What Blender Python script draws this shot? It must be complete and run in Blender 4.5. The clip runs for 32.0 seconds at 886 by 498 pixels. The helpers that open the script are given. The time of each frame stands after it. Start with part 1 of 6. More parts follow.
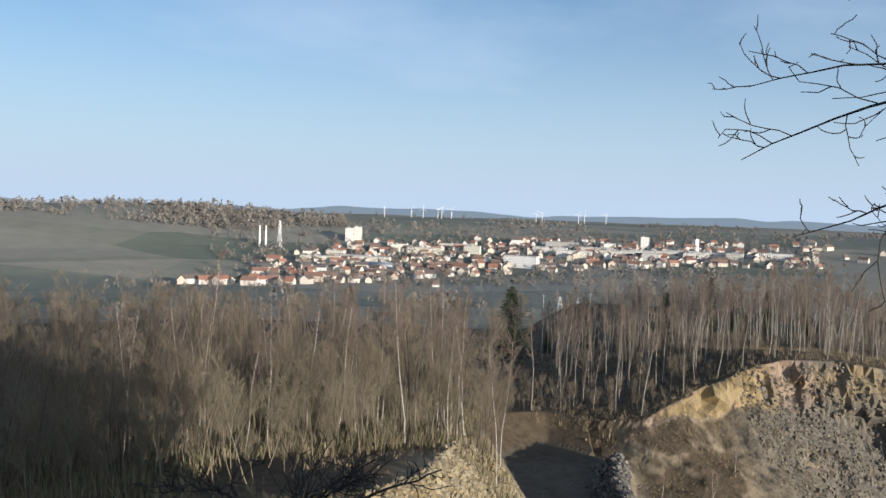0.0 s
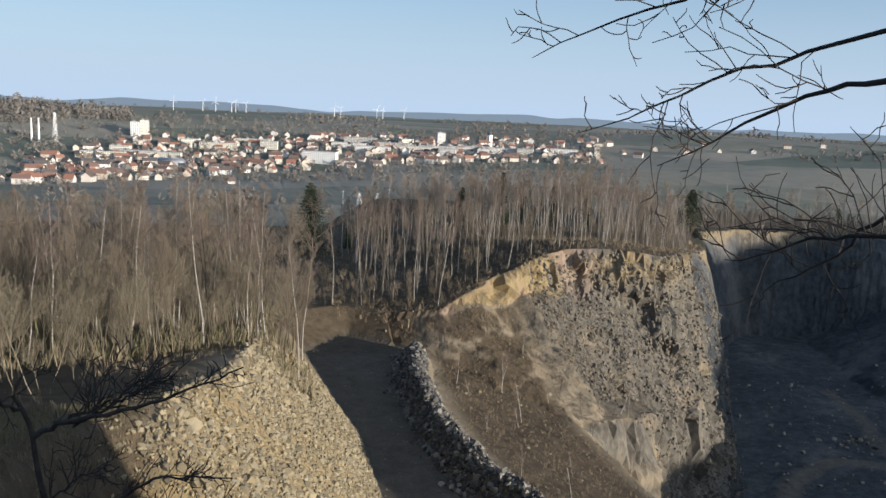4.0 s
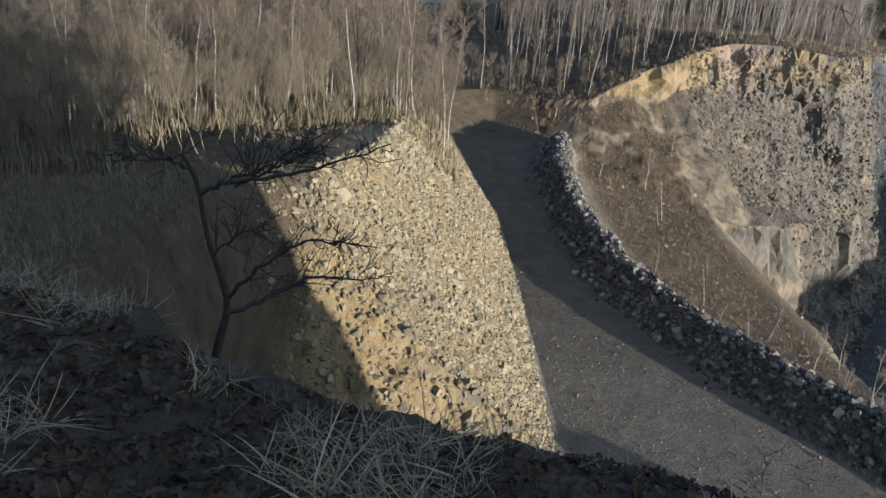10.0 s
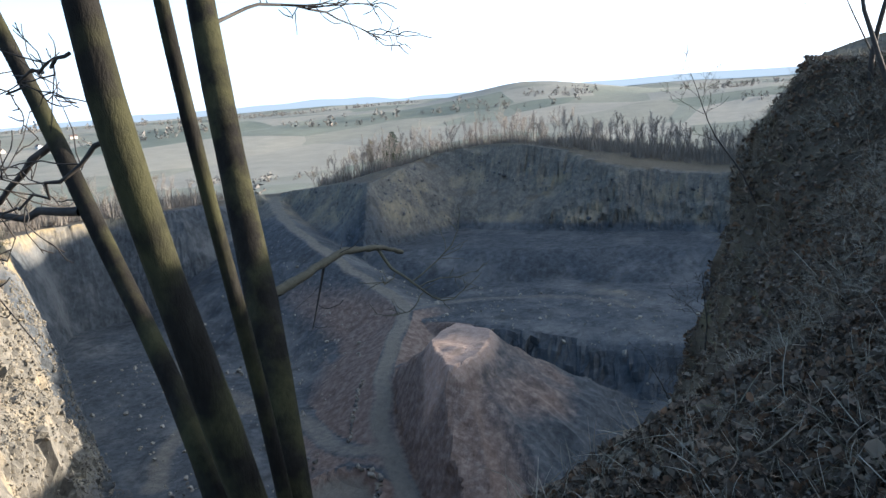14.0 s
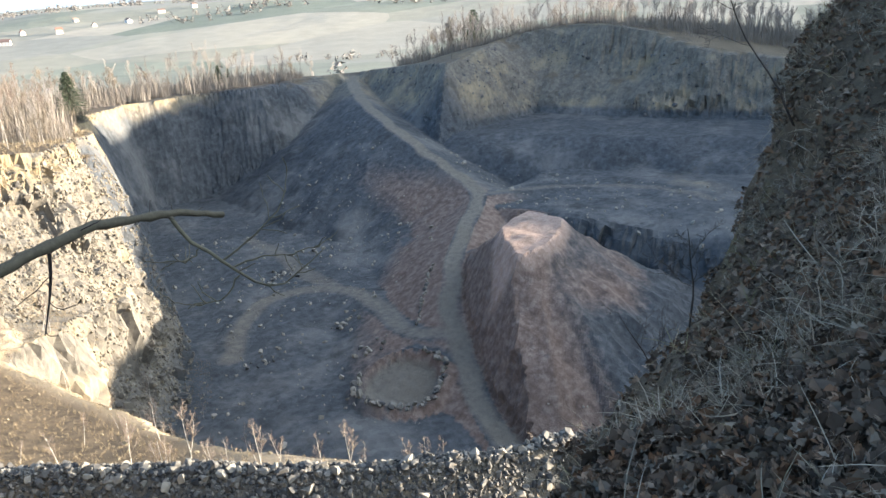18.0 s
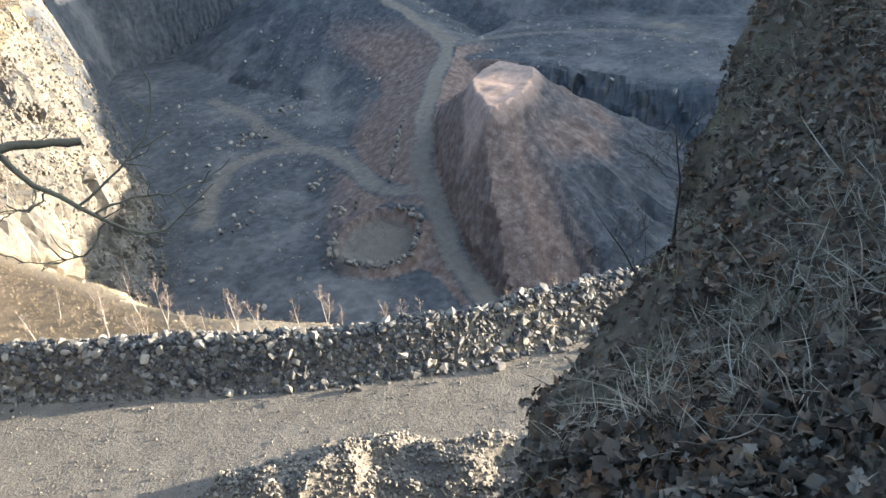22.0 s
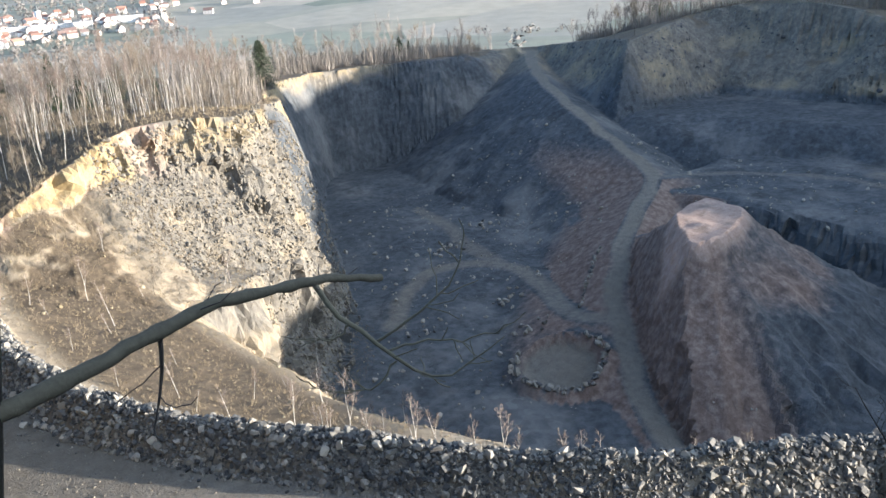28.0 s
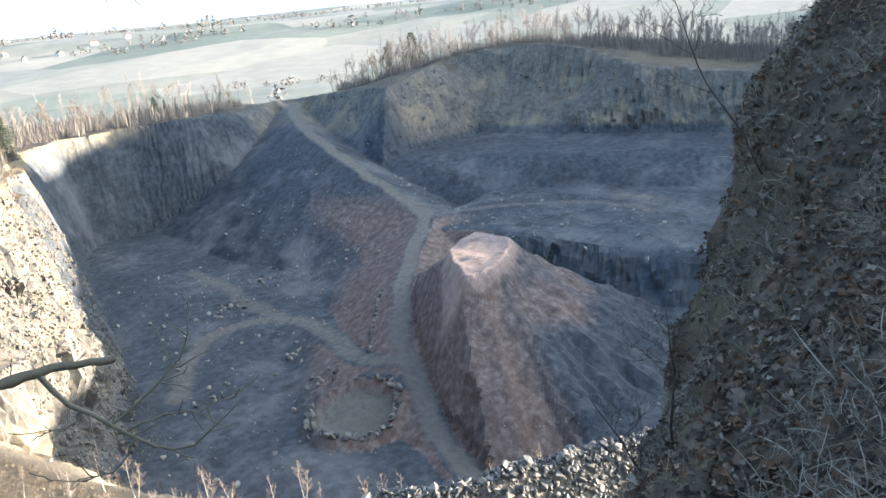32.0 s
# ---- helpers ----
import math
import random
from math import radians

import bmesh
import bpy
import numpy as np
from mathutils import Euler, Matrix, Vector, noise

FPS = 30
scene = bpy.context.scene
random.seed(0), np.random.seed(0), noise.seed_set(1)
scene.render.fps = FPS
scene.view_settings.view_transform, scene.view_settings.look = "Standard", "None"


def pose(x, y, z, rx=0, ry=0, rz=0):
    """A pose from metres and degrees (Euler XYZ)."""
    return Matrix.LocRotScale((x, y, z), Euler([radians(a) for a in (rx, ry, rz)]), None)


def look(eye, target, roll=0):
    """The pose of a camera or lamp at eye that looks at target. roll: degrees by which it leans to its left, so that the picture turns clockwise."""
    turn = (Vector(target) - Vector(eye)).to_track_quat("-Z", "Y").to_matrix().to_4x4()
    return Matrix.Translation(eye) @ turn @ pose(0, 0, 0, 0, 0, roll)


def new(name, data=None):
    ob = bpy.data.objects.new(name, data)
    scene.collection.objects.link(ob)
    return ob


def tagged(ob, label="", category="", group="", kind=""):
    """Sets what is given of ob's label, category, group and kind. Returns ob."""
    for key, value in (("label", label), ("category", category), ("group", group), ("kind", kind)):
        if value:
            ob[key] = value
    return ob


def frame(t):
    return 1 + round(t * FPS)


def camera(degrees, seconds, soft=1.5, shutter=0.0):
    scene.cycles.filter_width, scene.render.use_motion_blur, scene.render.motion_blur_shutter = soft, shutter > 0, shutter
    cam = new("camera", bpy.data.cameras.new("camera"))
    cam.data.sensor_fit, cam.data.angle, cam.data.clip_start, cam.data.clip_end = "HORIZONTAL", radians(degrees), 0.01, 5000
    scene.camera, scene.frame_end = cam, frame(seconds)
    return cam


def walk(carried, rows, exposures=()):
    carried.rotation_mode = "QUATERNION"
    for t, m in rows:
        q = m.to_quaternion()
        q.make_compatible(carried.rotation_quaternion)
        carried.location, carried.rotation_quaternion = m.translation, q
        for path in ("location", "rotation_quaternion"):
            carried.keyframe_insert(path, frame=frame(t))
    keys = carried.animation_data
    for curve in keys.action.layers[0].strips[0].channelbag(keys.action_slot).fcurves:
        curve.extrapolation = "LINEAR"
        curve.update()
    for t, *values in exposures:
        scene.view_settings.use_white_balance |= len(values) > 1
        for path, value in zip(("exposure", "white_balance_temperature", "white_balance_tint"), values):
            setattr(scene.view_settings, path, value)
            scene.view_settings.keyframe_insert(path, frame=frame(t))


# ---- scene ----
# camera: seconds, place (m), heading, tilt, lean (degrees)
cam = camera(55.1, 32.0)
PATH = [
    (0, 0.05, 0.60, -0.05, -0.39, -3.19, 1.83),
    (0.5, 0.05, 0.60, -0.05, 2.39, -3.16, 2.23),
    (1, 0.05, 0.60, -0.05, 5.47, -3.30, 2.82),
    (1.5, 0.05, 0.60, -0.05, 7.34, -3.63, 3.19),
    (2, 0.05, 0.60, -0.05, 9.83, -3.92, 3.59),
    (2.5, 0.05, 0.60, -0.05, 12.10, -4.47, 3.05),
    (4.5, 0.05, 0.60, -0.05, 13.54, -12.55, 2.97),
    (5, 0.05, 0.60, -0.05, 10.17, -15.96, 3.44),
    (5.5, 0.05, 0.60, -0.05, 7.47, -19.36, 3.86),
    (6, 0.05, 0.60, -0.05, 5.39, -21.92, 3.63),
    (6.5, 0.05, 0.60, -0.05, 4.82, -23.16, 3.79),
    (7, 0.05, 0.60, -0.05, 4.57, -23.92, 3.78),
    (7.5, 0.05, 0.60, -0.05, 4.43, -24.12, 3.89),
    (8, 0.05, 0.60, -0.05, 4.41, -24.45, 4.11),
    (8.5, 0.05, 0.60, -0.05, 4.21, -24.61, 4.35),
    (9, 0.05, 0.60, -0.05, 4.07, -24.76, 4.41),
    (9.5, 0.05, 0.60, -0.05, 4.05, -24.74, 4.32),
    (10, 0.05, 0.60, -0.05, 4.22, -24.57, 4.25),
    (10.5, 0.05, 0.60, -0.05, 9.49, -21.18, 4.15),
    (11, -0.03, 1.12, -0.07, 21.25, -15.04, 2.60),
    (11.5, 0.20, 1.20, -0.13, 33.00, -10.91, 1.55),
    (12, 0.68, 1.25, -0.18, 41.14, -9.26, -1.37),
    (12.5, 0.92, 1.20, -0.20, 45.52, -9.36, -1.65),
    (13, 1.25, 1.23, -0.24, 51.65, -9.02, -0.89),
    (13.5, 1.22, 1.04, -0.23, 55.00, -9.97, -1.94),
    (14, 1.38, 0.99, -0.23, 57.72, -11.06, -4.18),
    (14.5, 1.57, 0.91, -0.23, 55.60, -11.17, -4.55),
    (16.5, 2.90, 0.78, -0.20, 49.57, -14.57, -3.89),
    (17, 3.09, 0.73, -0.18, 46.31, -16.82, -4.17),
    (17.5, 3.26, 0.78, -0.20, 48.41, -16.76, -3.10),
    (18, 3.47, 0.88, -0.23, 51.54, -18.57, -4.01),
    (18.5, 3.70, 0.94, -0.25, 47.93, -21.12, -4.83),
    (19, 3.85, 0.97, -0.23, 46.07, -23.15, -2.58),
    (19.5, 4.00, 1.08, -0.23, 49.97, -24.35, -0.07),
    (20, 4.10, 1.20, -0.20, 52.37, -26.29, -2.35),
    (20.5, 4.17, 1.21, -0.20, 49.76, -28.11, -2.33),
    (21, 4.24, 1.17, -0.22, 44.26, -30.40, -0.53),
    (21.5, 4.30, 1.18, -0.27, 48.74, -30.21, -0.46),
    (22, 4.33, 1.31, -0.28, 52.48, -28.53, -5.95),
    (22.5, 4.28, 1.39, -0.25, 54.05, -30.39, -7.80),
    (23, 4.26, 1.47, -0.27, 55.68, -30.37, -8.60),
    (23.5, 4.21, 1.52, -0.26, 55.39, -30.94, -8.59),
    (24, 4.12, 1.41, -0.23, 51.08, -32.69, -7.74),
    (24.5, 4.16, 1.59, -0.32, 45.66, -34.28, -7.43),
    (26.5, 4.27, 1.90, -0.36, 33.79, -29.62, -4.11),
    (27, 4.25, 1.85, -0.29, 35.49, -25.40, -3.78),
    (27.5, 4.23, 1.77, -0.21, 37.77, -22.04, -4.34),
    (28, 4.17, 1.67, -0.13, 39.68, -19.48, -4.09),
    (28.5, 4.15, 1.64, -0.10, 41.24, -17.29, -4.15),
    (29, 4.10, 1.54, -0.05, 42.71, -15.77, -4.12),
    (29.5, 4.12, 1.52, -0.05, 44.42, -15.90, -4.55),
    (30, 4.17, 1.56, -0.07, 47.08, -16.78, -4.54),
    (30.5, 4.19, 1.51, -0.07, 49.44, -17.18, -4.49),
    (31, 4.20, 1.46, -0.05, 51.61, -16.96, -4.71),
    (31.5, 4.15, 1.36, -0.02, 53.82, -17.08, -5.24),
    (32, 4.17, 1.36, -0.03, 55.33, -17.48, -5.51),
]
walk(cam, [(t, pose(x, y, z, 90 + tilt, 0, -head) @ pose(0, 0, 0, 0, 0, lean)) for t, x, y, z, head, tilt, lean in PATH],
     exposures=[(0, 0.6, 5850, 10), (2.4, 0.7, 5750, 10), (4.5, 0.55, 5800, 10), (6.5, 0.75, 5650, 10), (9.5, 0.85, 5600, 10), (11, 0.75, 5450, 10), (12.5, 1.65, 5850, 10), (14.5, 1.95, 5850, 10), (17, 2.55, 6150, 10), (20, 2.65, 6250, 10), (23.5, 2.8, 6050, 10), (27.5, 2.2, 5650, 10), (29, 2.3, 5750, 10), (32, 2.85, 5900, 10)])

# ---- sky and sun ----
SUN_AZ, SUN_EL = 138.0, 7.8
_s = Vector((math.sin(radians(SUN_AZ)) * math.cos(radians(SUN_EL)), math.cos(radians(SUN_AZ)) * math.cos(radians(SUN_EL)), math.sin(radians(SUN_EL))))
world = bpy.data.worlds.new("sky")
scene.world = world
world.use_nodes = True
nt = world.node_tree
sky = nt.nodes.new("ShaderNodeTexSky")
sky.sky_type = "NISHITA"
sky.sun_disc = False
sky.sun_elevation = radians(SUN_EL)
sky.sun_rotation = radians(SUN_AZ)
sky.air_density, sky.dust_density, sky.ozone_density, sky.altitude = 1.0, 0.6, 3.0, 300
nt.nodes["Background"].inputs[1].default_value = 0.1
tc = nt.nodes.new("ShaderNodeTexCoord")
veil = nt.nodes.new("ShaderNodeTexNoise")
veil.inputs["Scale"].default_value, veil.inputs["Detail"].default_value, veil.inputs["Roughness"].default_value = 1.6, 5, 0.55
wide = nt.nodes.new("ShaderNodeMapping")
wide.inputs["Scale"].default_value = (1.0, 1.0, 3.2)
nt.links.new(tc.outputs["Generated"], wide.inputs[0])
nt.links.new(wide.outputs[0], veil.inputs["Vector"])
thin = nt.nodes.new("ShaderNodeValToRGB")
thin.color_ramp.elements[0].position, thin.color_ramp.elements[0].color = 0.42, (0.0, 0.0, 0.0, 1)
thin.color_ramp.elements[1].position, thin.color_ramp.elements[1].color = 0.72, (0.6, 0.6, 0.6, 1)
nt.links.new(veil.outputs["Fac"], thin.inputs[0])
sepz = nt.nodes.new("ShaderNodeSeparateXYZ")
nt.links.new(tc.outputs["Generated"], sepz.inputs[0])
low = nt.nodes.new("ShaderNodeValToRGB")
low.color_ramp.elements[0].position, low.color_ramp.elements[0].color = 0.0, (0.95, 0.95, 0.95, 1)
low.color_ramp.elements[1].position, low.color_ramp.elements[1].color = 0.27, (0.0, 0.0, 0.0, 1)
nt.links.new(sepz.outputs[2], low.inputs[0])
aloft = nt.nodes.new("ShaderNodeValToRGB")
aloft.color_ramp.elements[0].position, aloft.color_ramp.elements[0].color = 0.2, (1.0, 1.0, 1.0, 1)
aloft.color_ramp.elements[1].position, aloft.color_ramp.elements[1].color = 0.5, (0.12, 0.12, 0.12, 1)
nt.links.new(sepz.outputs[2], aloft.inputs[0])
veiled = nt.nodes.new("ShaderNodeMath")
veiled.operation = "MULTIPLY"
nt.links.new(thin.outputs[0], veiled.inputs[0])
nt.links.new(aloft.outputs[0], veiled.inputs[1])
both = nt.nodes.new("ShaderNodeMath")
both.operation = "MAXIMUM"
nt.links.new(veiled.outputs[0], both.inputs[0])
nt.links.new(low.outputs[0], both.inputs[1])
haze = nt.nodes.new("ShaderNodeMix")
haze.data_type = "RGBA"
haze.inputs[7].default_value = (3.9, 4.6, 5.35, 1)
toward = nt.nodes.new("ShaderNodeVectorMath")
toward.operation = "DOT_PRODUCT"
toward.inputs[1].default_value = _s
nt.links.new(tc.outputs["Generated"], toward.inputs[0])
glare = nt.nodes.new("ShaderNodeValToRGB")
glare.color_ramp.elements[0].position, glare.color_ramp.elements[0].color = 0.05, (0.0, 0.0, 0.0, 1)
glare.color_ramp.elements[1].position, glare.color_ramp.elements[1].color = 0.95, (0.8, 0.8, 0.8, 1)
nt.links.new(toward.outputs["Value"], glare.inputs[0])
bright = nt.nodes.new("ShaderNodeMix")
bright.data_type = "RGBA"
bright.inputs[7].default_value = (7.0, 7.5, 7.9, 1)
nt.links.new(both.outputs[0], haze.inputs[0])
nt.links.new(sky.outputs[0], haze.inputs[6])
nt.links.new(glare.outputs[0], bright.inputs[0])
nt.links.new(haze.outputs[2], bright.inputs[6])
nt.links.new(bright.outputs[2], nt.nodes["Background"].inputs[0])
sun = new("sun", bpy.data.lights.new("sun", "SUN"))
sun.data.energy, sun.data.angle, sun.data.color = 5.0, radians(0.6), (1.0, 0.85, 0.66)
sun.matrix_world = look(_s * 100, (0, 0, 0))


# ---- number helpers ----
def hash3(i, j, k, seed=0):
    n = (i.astype(np.int64) * 374761393 + j.astype(np.int64) * 668265263 + k.astype(np.int64) * 2147483647 + seed * 1274126177) & 0xFFFFFFFF
    n = ((n ^ (n >> 13)) * 1274126177) & 0xFFFFFFFF
    n = ((n ^ (n >> 16)) * 2246822519) & 0xFFFFFFFF
    return ((n ^ (n >> 15)) & 0xFFFFFF) / float(0xFFFFFF)


def vnoise(x, y, seed=0):
    """Smooth value noise, -1 to 1."""
    i, j = np.floor(x), np.floor(y)
    u, v = x - i, y - j
    u, v = u * u * (3 - 2 * u), v * v * (3 - 2 * v)
    k = np.zeros_like(i)
    a, b = hash3(i, j, k, seed), hash3(i + 1, j, k, seed)
    c, d = hash3(i, j + 1, k, seed), hash3(i + 1, j + 1, k, seed)
    return 2 * ((a * (1 - u) + b * u) * (1 - v) + (c * (1 - u) + d * u) * v) - 1


def fbm(x, y, octaves=4, seed=0):
    s, a = 0 * x, 1.0
    for o in range(octaves):
        s = s + a * vnoise(x * 2 ** o + 17.3 * o, y * 2 ** o - 9.1 * o, seed + o)
        a *= 0.5
    return s


def cells(x, y, z, seed=0):
    """Cellular noise: the random value of the nearest cell, and its distance."""
    i0, j0, k0 = np.floor(x), np.floor(y), np.floor(z)
    best, val = np.full(x.shape, 9.0), np.zeros(x.shape)
    for di in (-1, 0, 1):
        for dj in (-1, 0, 1):
            for dk in (-1, 0, 1):
                i, j, k = i0 + di, j0 + dj, k0 + dk
                px, py, pz = i + hash3(i, j, k, seed + 1), j + hash3(i, j, k, seed + 2), k + hash3(i, j, k, seed + 3)
                d = (x - px) ** 2 + (y - py) ** 2 + (z - pz) ** 2
                near = d < best
                best = np.where(near, d, best)
                val = np.where(near, hash3(i, j, k, seed + 4), val)
    return val, np.sqrt(best)


def line_dist(x, y, pts):
    """Distance to a polyline, and the third number of its points (height or width) at the foot."""
    best, val = np.full(x.shape, 1e9), np.zeros(x.shape)
    for p, q in zip(pts, pts[1:]):
        dx, dy = q[0] - p[0], q[1] - p[1]
        t = np.clip(((x - p[0]) * dx + (y - p[1]) * dy) / (dx * dx + dy * dy), 0, 1)
        d = np.hypot(x - p[0] - t * dx, y - p[1] - t * dy)
        near = d < best
        best = np.where(near, d, best)
        if len(p) > 2:
            val = np.where(near, p[2] + t * (q[2] - p[2]), val)
    return best, val


def outside(x, y, poly):
    """Distance outside a polygon, negative inside."""
    d, _ = line_dist(x, y, poly + poly[:1])
    inside = np.zeros(x.shape, bool)
    for p, q in zip(poly, poly[1:] + poly[:1]):
        crosses = (p[1] > y) != (q[1] > y)
        at = p[0] + (y - p[1]) * (q[0] - p[0]) / (q[1] - p[1] + 1e-12)
        inside ^= crosses & (x < at)
    return np.where(inside, -d, d)


def step(a, b, x):
    t = np.clip((x - a) / (b - a), 0, 1)
    return t * t * (3 - 2 * t)


# ---- the lie of the land ----
ROAD_Z = -25.0
BERM = [(62, 3, 1.9), (48, 10.8, 2.0), (37.8, 17.8, 2.1), (32.3, 22.3, 2.2), (27.2, 28.5, 2.2), (22.6, 35.8, 2.2), (18.8, 42.4, 2.2), (15.8, 49.5, 2.1), (14.7, 60, 2.0), (15, 72, 1.9), (16.8, 81, 1.5)]
BENCH = [(75, -12), (62, 3), (48, 10.8), (37.8, 17.8), (32.3, 22.3), (27.2, 28.5), (22.6, 35.8), (18.8, 42.4), (15.8, 49.5), (14.7, 60), (15, 72), (16.2, 84), (11, 89), (6, 83), (7.5, 70), (8.7, 60), (8.8, 50), (8.7, 42), (8.5, 34), (8.6, 27), (11, 20), (17, 14.5), (27, 12), (40, 3), (55, -10)]
PIT = [(62, 22), (51, 33), (48, 48), (48, 64), (48, 79), (57.5, 86), (67, 99), (78, 118), (90, 140), (103, 161), (114, 171), (127, 169), (142, 160), (158, 163), (176, 172), (180, 164), (168, 148), (158, 132), (152, 118), (160, 116), (184, 112), (186, 84), (190, 60), (190, 38), (178, 5), (150, -20), (110, -25), (80, 0)]
HAUL = [(216, 200, -27), (192, 181, -28.3), (174, 164, -30), (155.3, 142.5, -31.7), (143, 122, -34.3), (136, 107, -37.5), (131, 95, -40), (126, 88.5, -41.2), (116.7, 84.3, -42), (107.9, 80.3, -43), (95.7, 73.4, -44.5), (83.7, 63.6, -46.5), (77, 56.3, -48), (70.9, 49.5, -49.5), (64, 38, -50)]
SPUR = [(127, 89.5, -41), (136, 85, -41.6), (143, 77, -42), (146, 66, -42), (143, 52, -42)]
TRACK = [(84, 64, -46.4), (82, 70, -46.8), (88.8, 79.9, -48.3), (94.2, 90.2, -49), (94.7, 97, -49.4), (89.7, 101.5, -49.4), (82.4, 102.2, -49.5), (73.5, 97.2, -49.8), (68, 90, -50)]


# rim of the scarp at the road's end: x, y, height, and height of its bare face
RIM = [(13, 92, -23.5, 0.5), (21, 88.5, -22.2, 0.9), (24.6, 91.3, -21, 1.8), (31, 96.5, -19.6, 3.0), (36, 99.5, -18.3, 3.8), (40, 101, -17.6, 5.5), (44.5, 101.5, -17.5, 7.0), (48.5, 100.5, -17.8, 9.0), (53, 100.5, -18.4, 12.0), (58, 104, -19, 14.0)]

# brow of the hillside on which the camera stands: x, y, height, rise behind it
BROW = np.array([(-14, 10.6, -5.0, 0.2), (-2.5, 5.8, -3.0, 0.26), (-1.2, 4.6, -2.8, 0.3), (0, 4.05, -2.75, 0.31), (0.7, 3.65, -2.65, 0.33), (2.6, 3.1, -2.7, 0.4), (4.3, 2.7, -2.35, 0.38), (5.14, 2.08, -1.84, 0.45), (5.64, 1.94, -1.84, 0.55), (6.14, 1.95, -1.9, 0.8),
                 (6.64, 2.07, -2.04, 1.0), (7.4, 2.24, -2.14, 1.05), (9.1, 2.4, -2.15, 1.0), (11.2, 2.5, -1.6, 0.8), (12.6, 2.65, -0.5, 0.02), (16, 2.7, -0.3, 0.1), (17.2, 0.5, -6.0, 0.1), (19, -1.0, -12, 0.06), (25, -5.0, -15, 0.04), (32, -9.5, -18, 0.02), (38, -12, -20, 0.02), (50, -20, -23, 0.02), (62, -25, -24, 0.02)])


def near_height(x, y):
    yb, zb, rise = (np.interp(x, BROW[:, 0], BROW[:, k]) for k in (1, 2, 3))
    yb = yb + 0.12 * vnoise(x * 1.3, y * 0, 71) + 0.15 * vnoise(x / 2.5, y * 0, 72) * step(4, 8, x)
    far_back = np.maximum(yb - y, 0)
    back = np.minimum(far_back * rise, 2.1 + 0.12 * far_back - (1.1 + 0.09 * far_back) * step(4, 8, x))
    # a hollow trodden flat where the path runs
    front = np.maximum(y - yb, 0)
    steepens = 0.9 + 1.3 * step(2.5, 4, x)
    z = zb + back - np.where(front < 0.8, steepens * front ** 2, steepens * 0.64 + (front - 0.8) * (2.3 + 1.5 * step(3.2, 5, x)))
    return np.maximum(z, ROAD_Z + 0.3 + 0.25 * vnoise(x / 1.7, y / 1.7, 73) - 40 * step(36, 44, x))


def bump(x, y, az, r, wide, deep, high):
    a = radians(az)
    u, v = x * math.sin(a) + y * math.cos(a) - r, x * math.cos(a) - y * math.sin(a)
    return high * np.exp(-(v / wide) ** 2 - (u / deep) ** 2)


def eased(line, times=2):
    """A polyline with its corners cut."""
    for _ in range(times):
        out = [line[0]]
        for p, q in zip(line, line[1:]):
            out += [tuple(0.75 * a + 0.25 * b for a, b in zip(p, q)), tuple(0.25 * a + 0.75 * b for a, b in zip(p, q))]
        line = out + [line[-1]]
    return line


TRACK_TWO = [(94.2, 94, -49.2), (98.4, 108.3, -49.5), (103.4, 120.8, -49.5), (106, 132, -49.5)]
HAUL, SPUR, TRACK, TRACK_TWO = eased(HAUL), eased(SPUR), eased(TRACK), eased(TRACK_TWO)


def base_height(x, y):
    r = np.hypot(x, y)
    z = np.interp(r, [0, 10, 20, 37, 50, 55, 64, 95, 140, 200, 300, 450, 800, 1250, 1500, 1900, 2300, 3000, 3600, 5200],
                  [-4, -5.5, -8, -12, -14.2, -15.5, -19.5, -23, -26, -32.5, -46, -63, -93, -119, -110, -86, -68, -84, -86, -82])
    east = step(18, 42, x) * step(50, 95, y + 0.3 * x) * step(330, 250, r)
    z = z * (1 - east) + east * (-20.5 - 0.055 * np.maximum(r - 110, 0) + 2.5 * np.exp(-((x - 52) ** 2 + (y - 104) ** 2) / 500.0) + 8.0 * np.exp(-((x - 196) ** 2 + (y - 112) ** 2) / 1100.0))
    # unseen hills added to the south and east to keep the pit in shade
    z = z + (10 + 6 * step(150, 190, x)) * np.exp(-((y + 48) / 16.0) ** 2) * step(95, 125, x) * step(290, 220, x)
    z = z + np.interp(y, [-60, -38, -19, -3, 5, 9, 21, 30, 36], [12, 20, 24, 32, 35, 34.5, 30, 26, 0]) * np.exp(-((x - 218) / 15.0) ** 2) * step(-90, -60, y) + np.interp(y, [-200, -165, -82, -9, 30, 46], [0, 58, 60, 52, 32, 0]) * np.exp(-((x - 300) / 22.0) ** 2)
    z = z + 5 * np.exp(-((x - 228) / 30.0) ** 2 - ((y - 90) / 45.0) ** 2)
    z = z + bump(x, y, 64.6, 2900, 330, 400, 62) + bump(x, y, -18, 2300, 520, 500, 34) + bump(x, y, -33, 1900, 400, 500, 40) + bump(x, y, 33, 2600, 500, 300, 22)
    z = z + 0.35 * fbm(x / 9, y / 9, 3, 3) * step(15, 40, r) + 6 * fbm(x / 420, y / 420, 3, 8) * step(300, 1200, r)
    near = step(-9, -3, x) * step(70, 45, x) * step(30, 18, y - 0.1 * x)
    return z * (1 - near) + near * np.where(x < 6, np.maximum(near_height(x, y), z * step(2, -6, x) - 60 * step(-6, 2, x)), near_height(x, y))


HEAP_TOP = [(85.6, 57.4), (96.2, 63.8), (103.4, 64.6), (103.4, 59), (97, 55), (92, 54.6), (88, 55)]


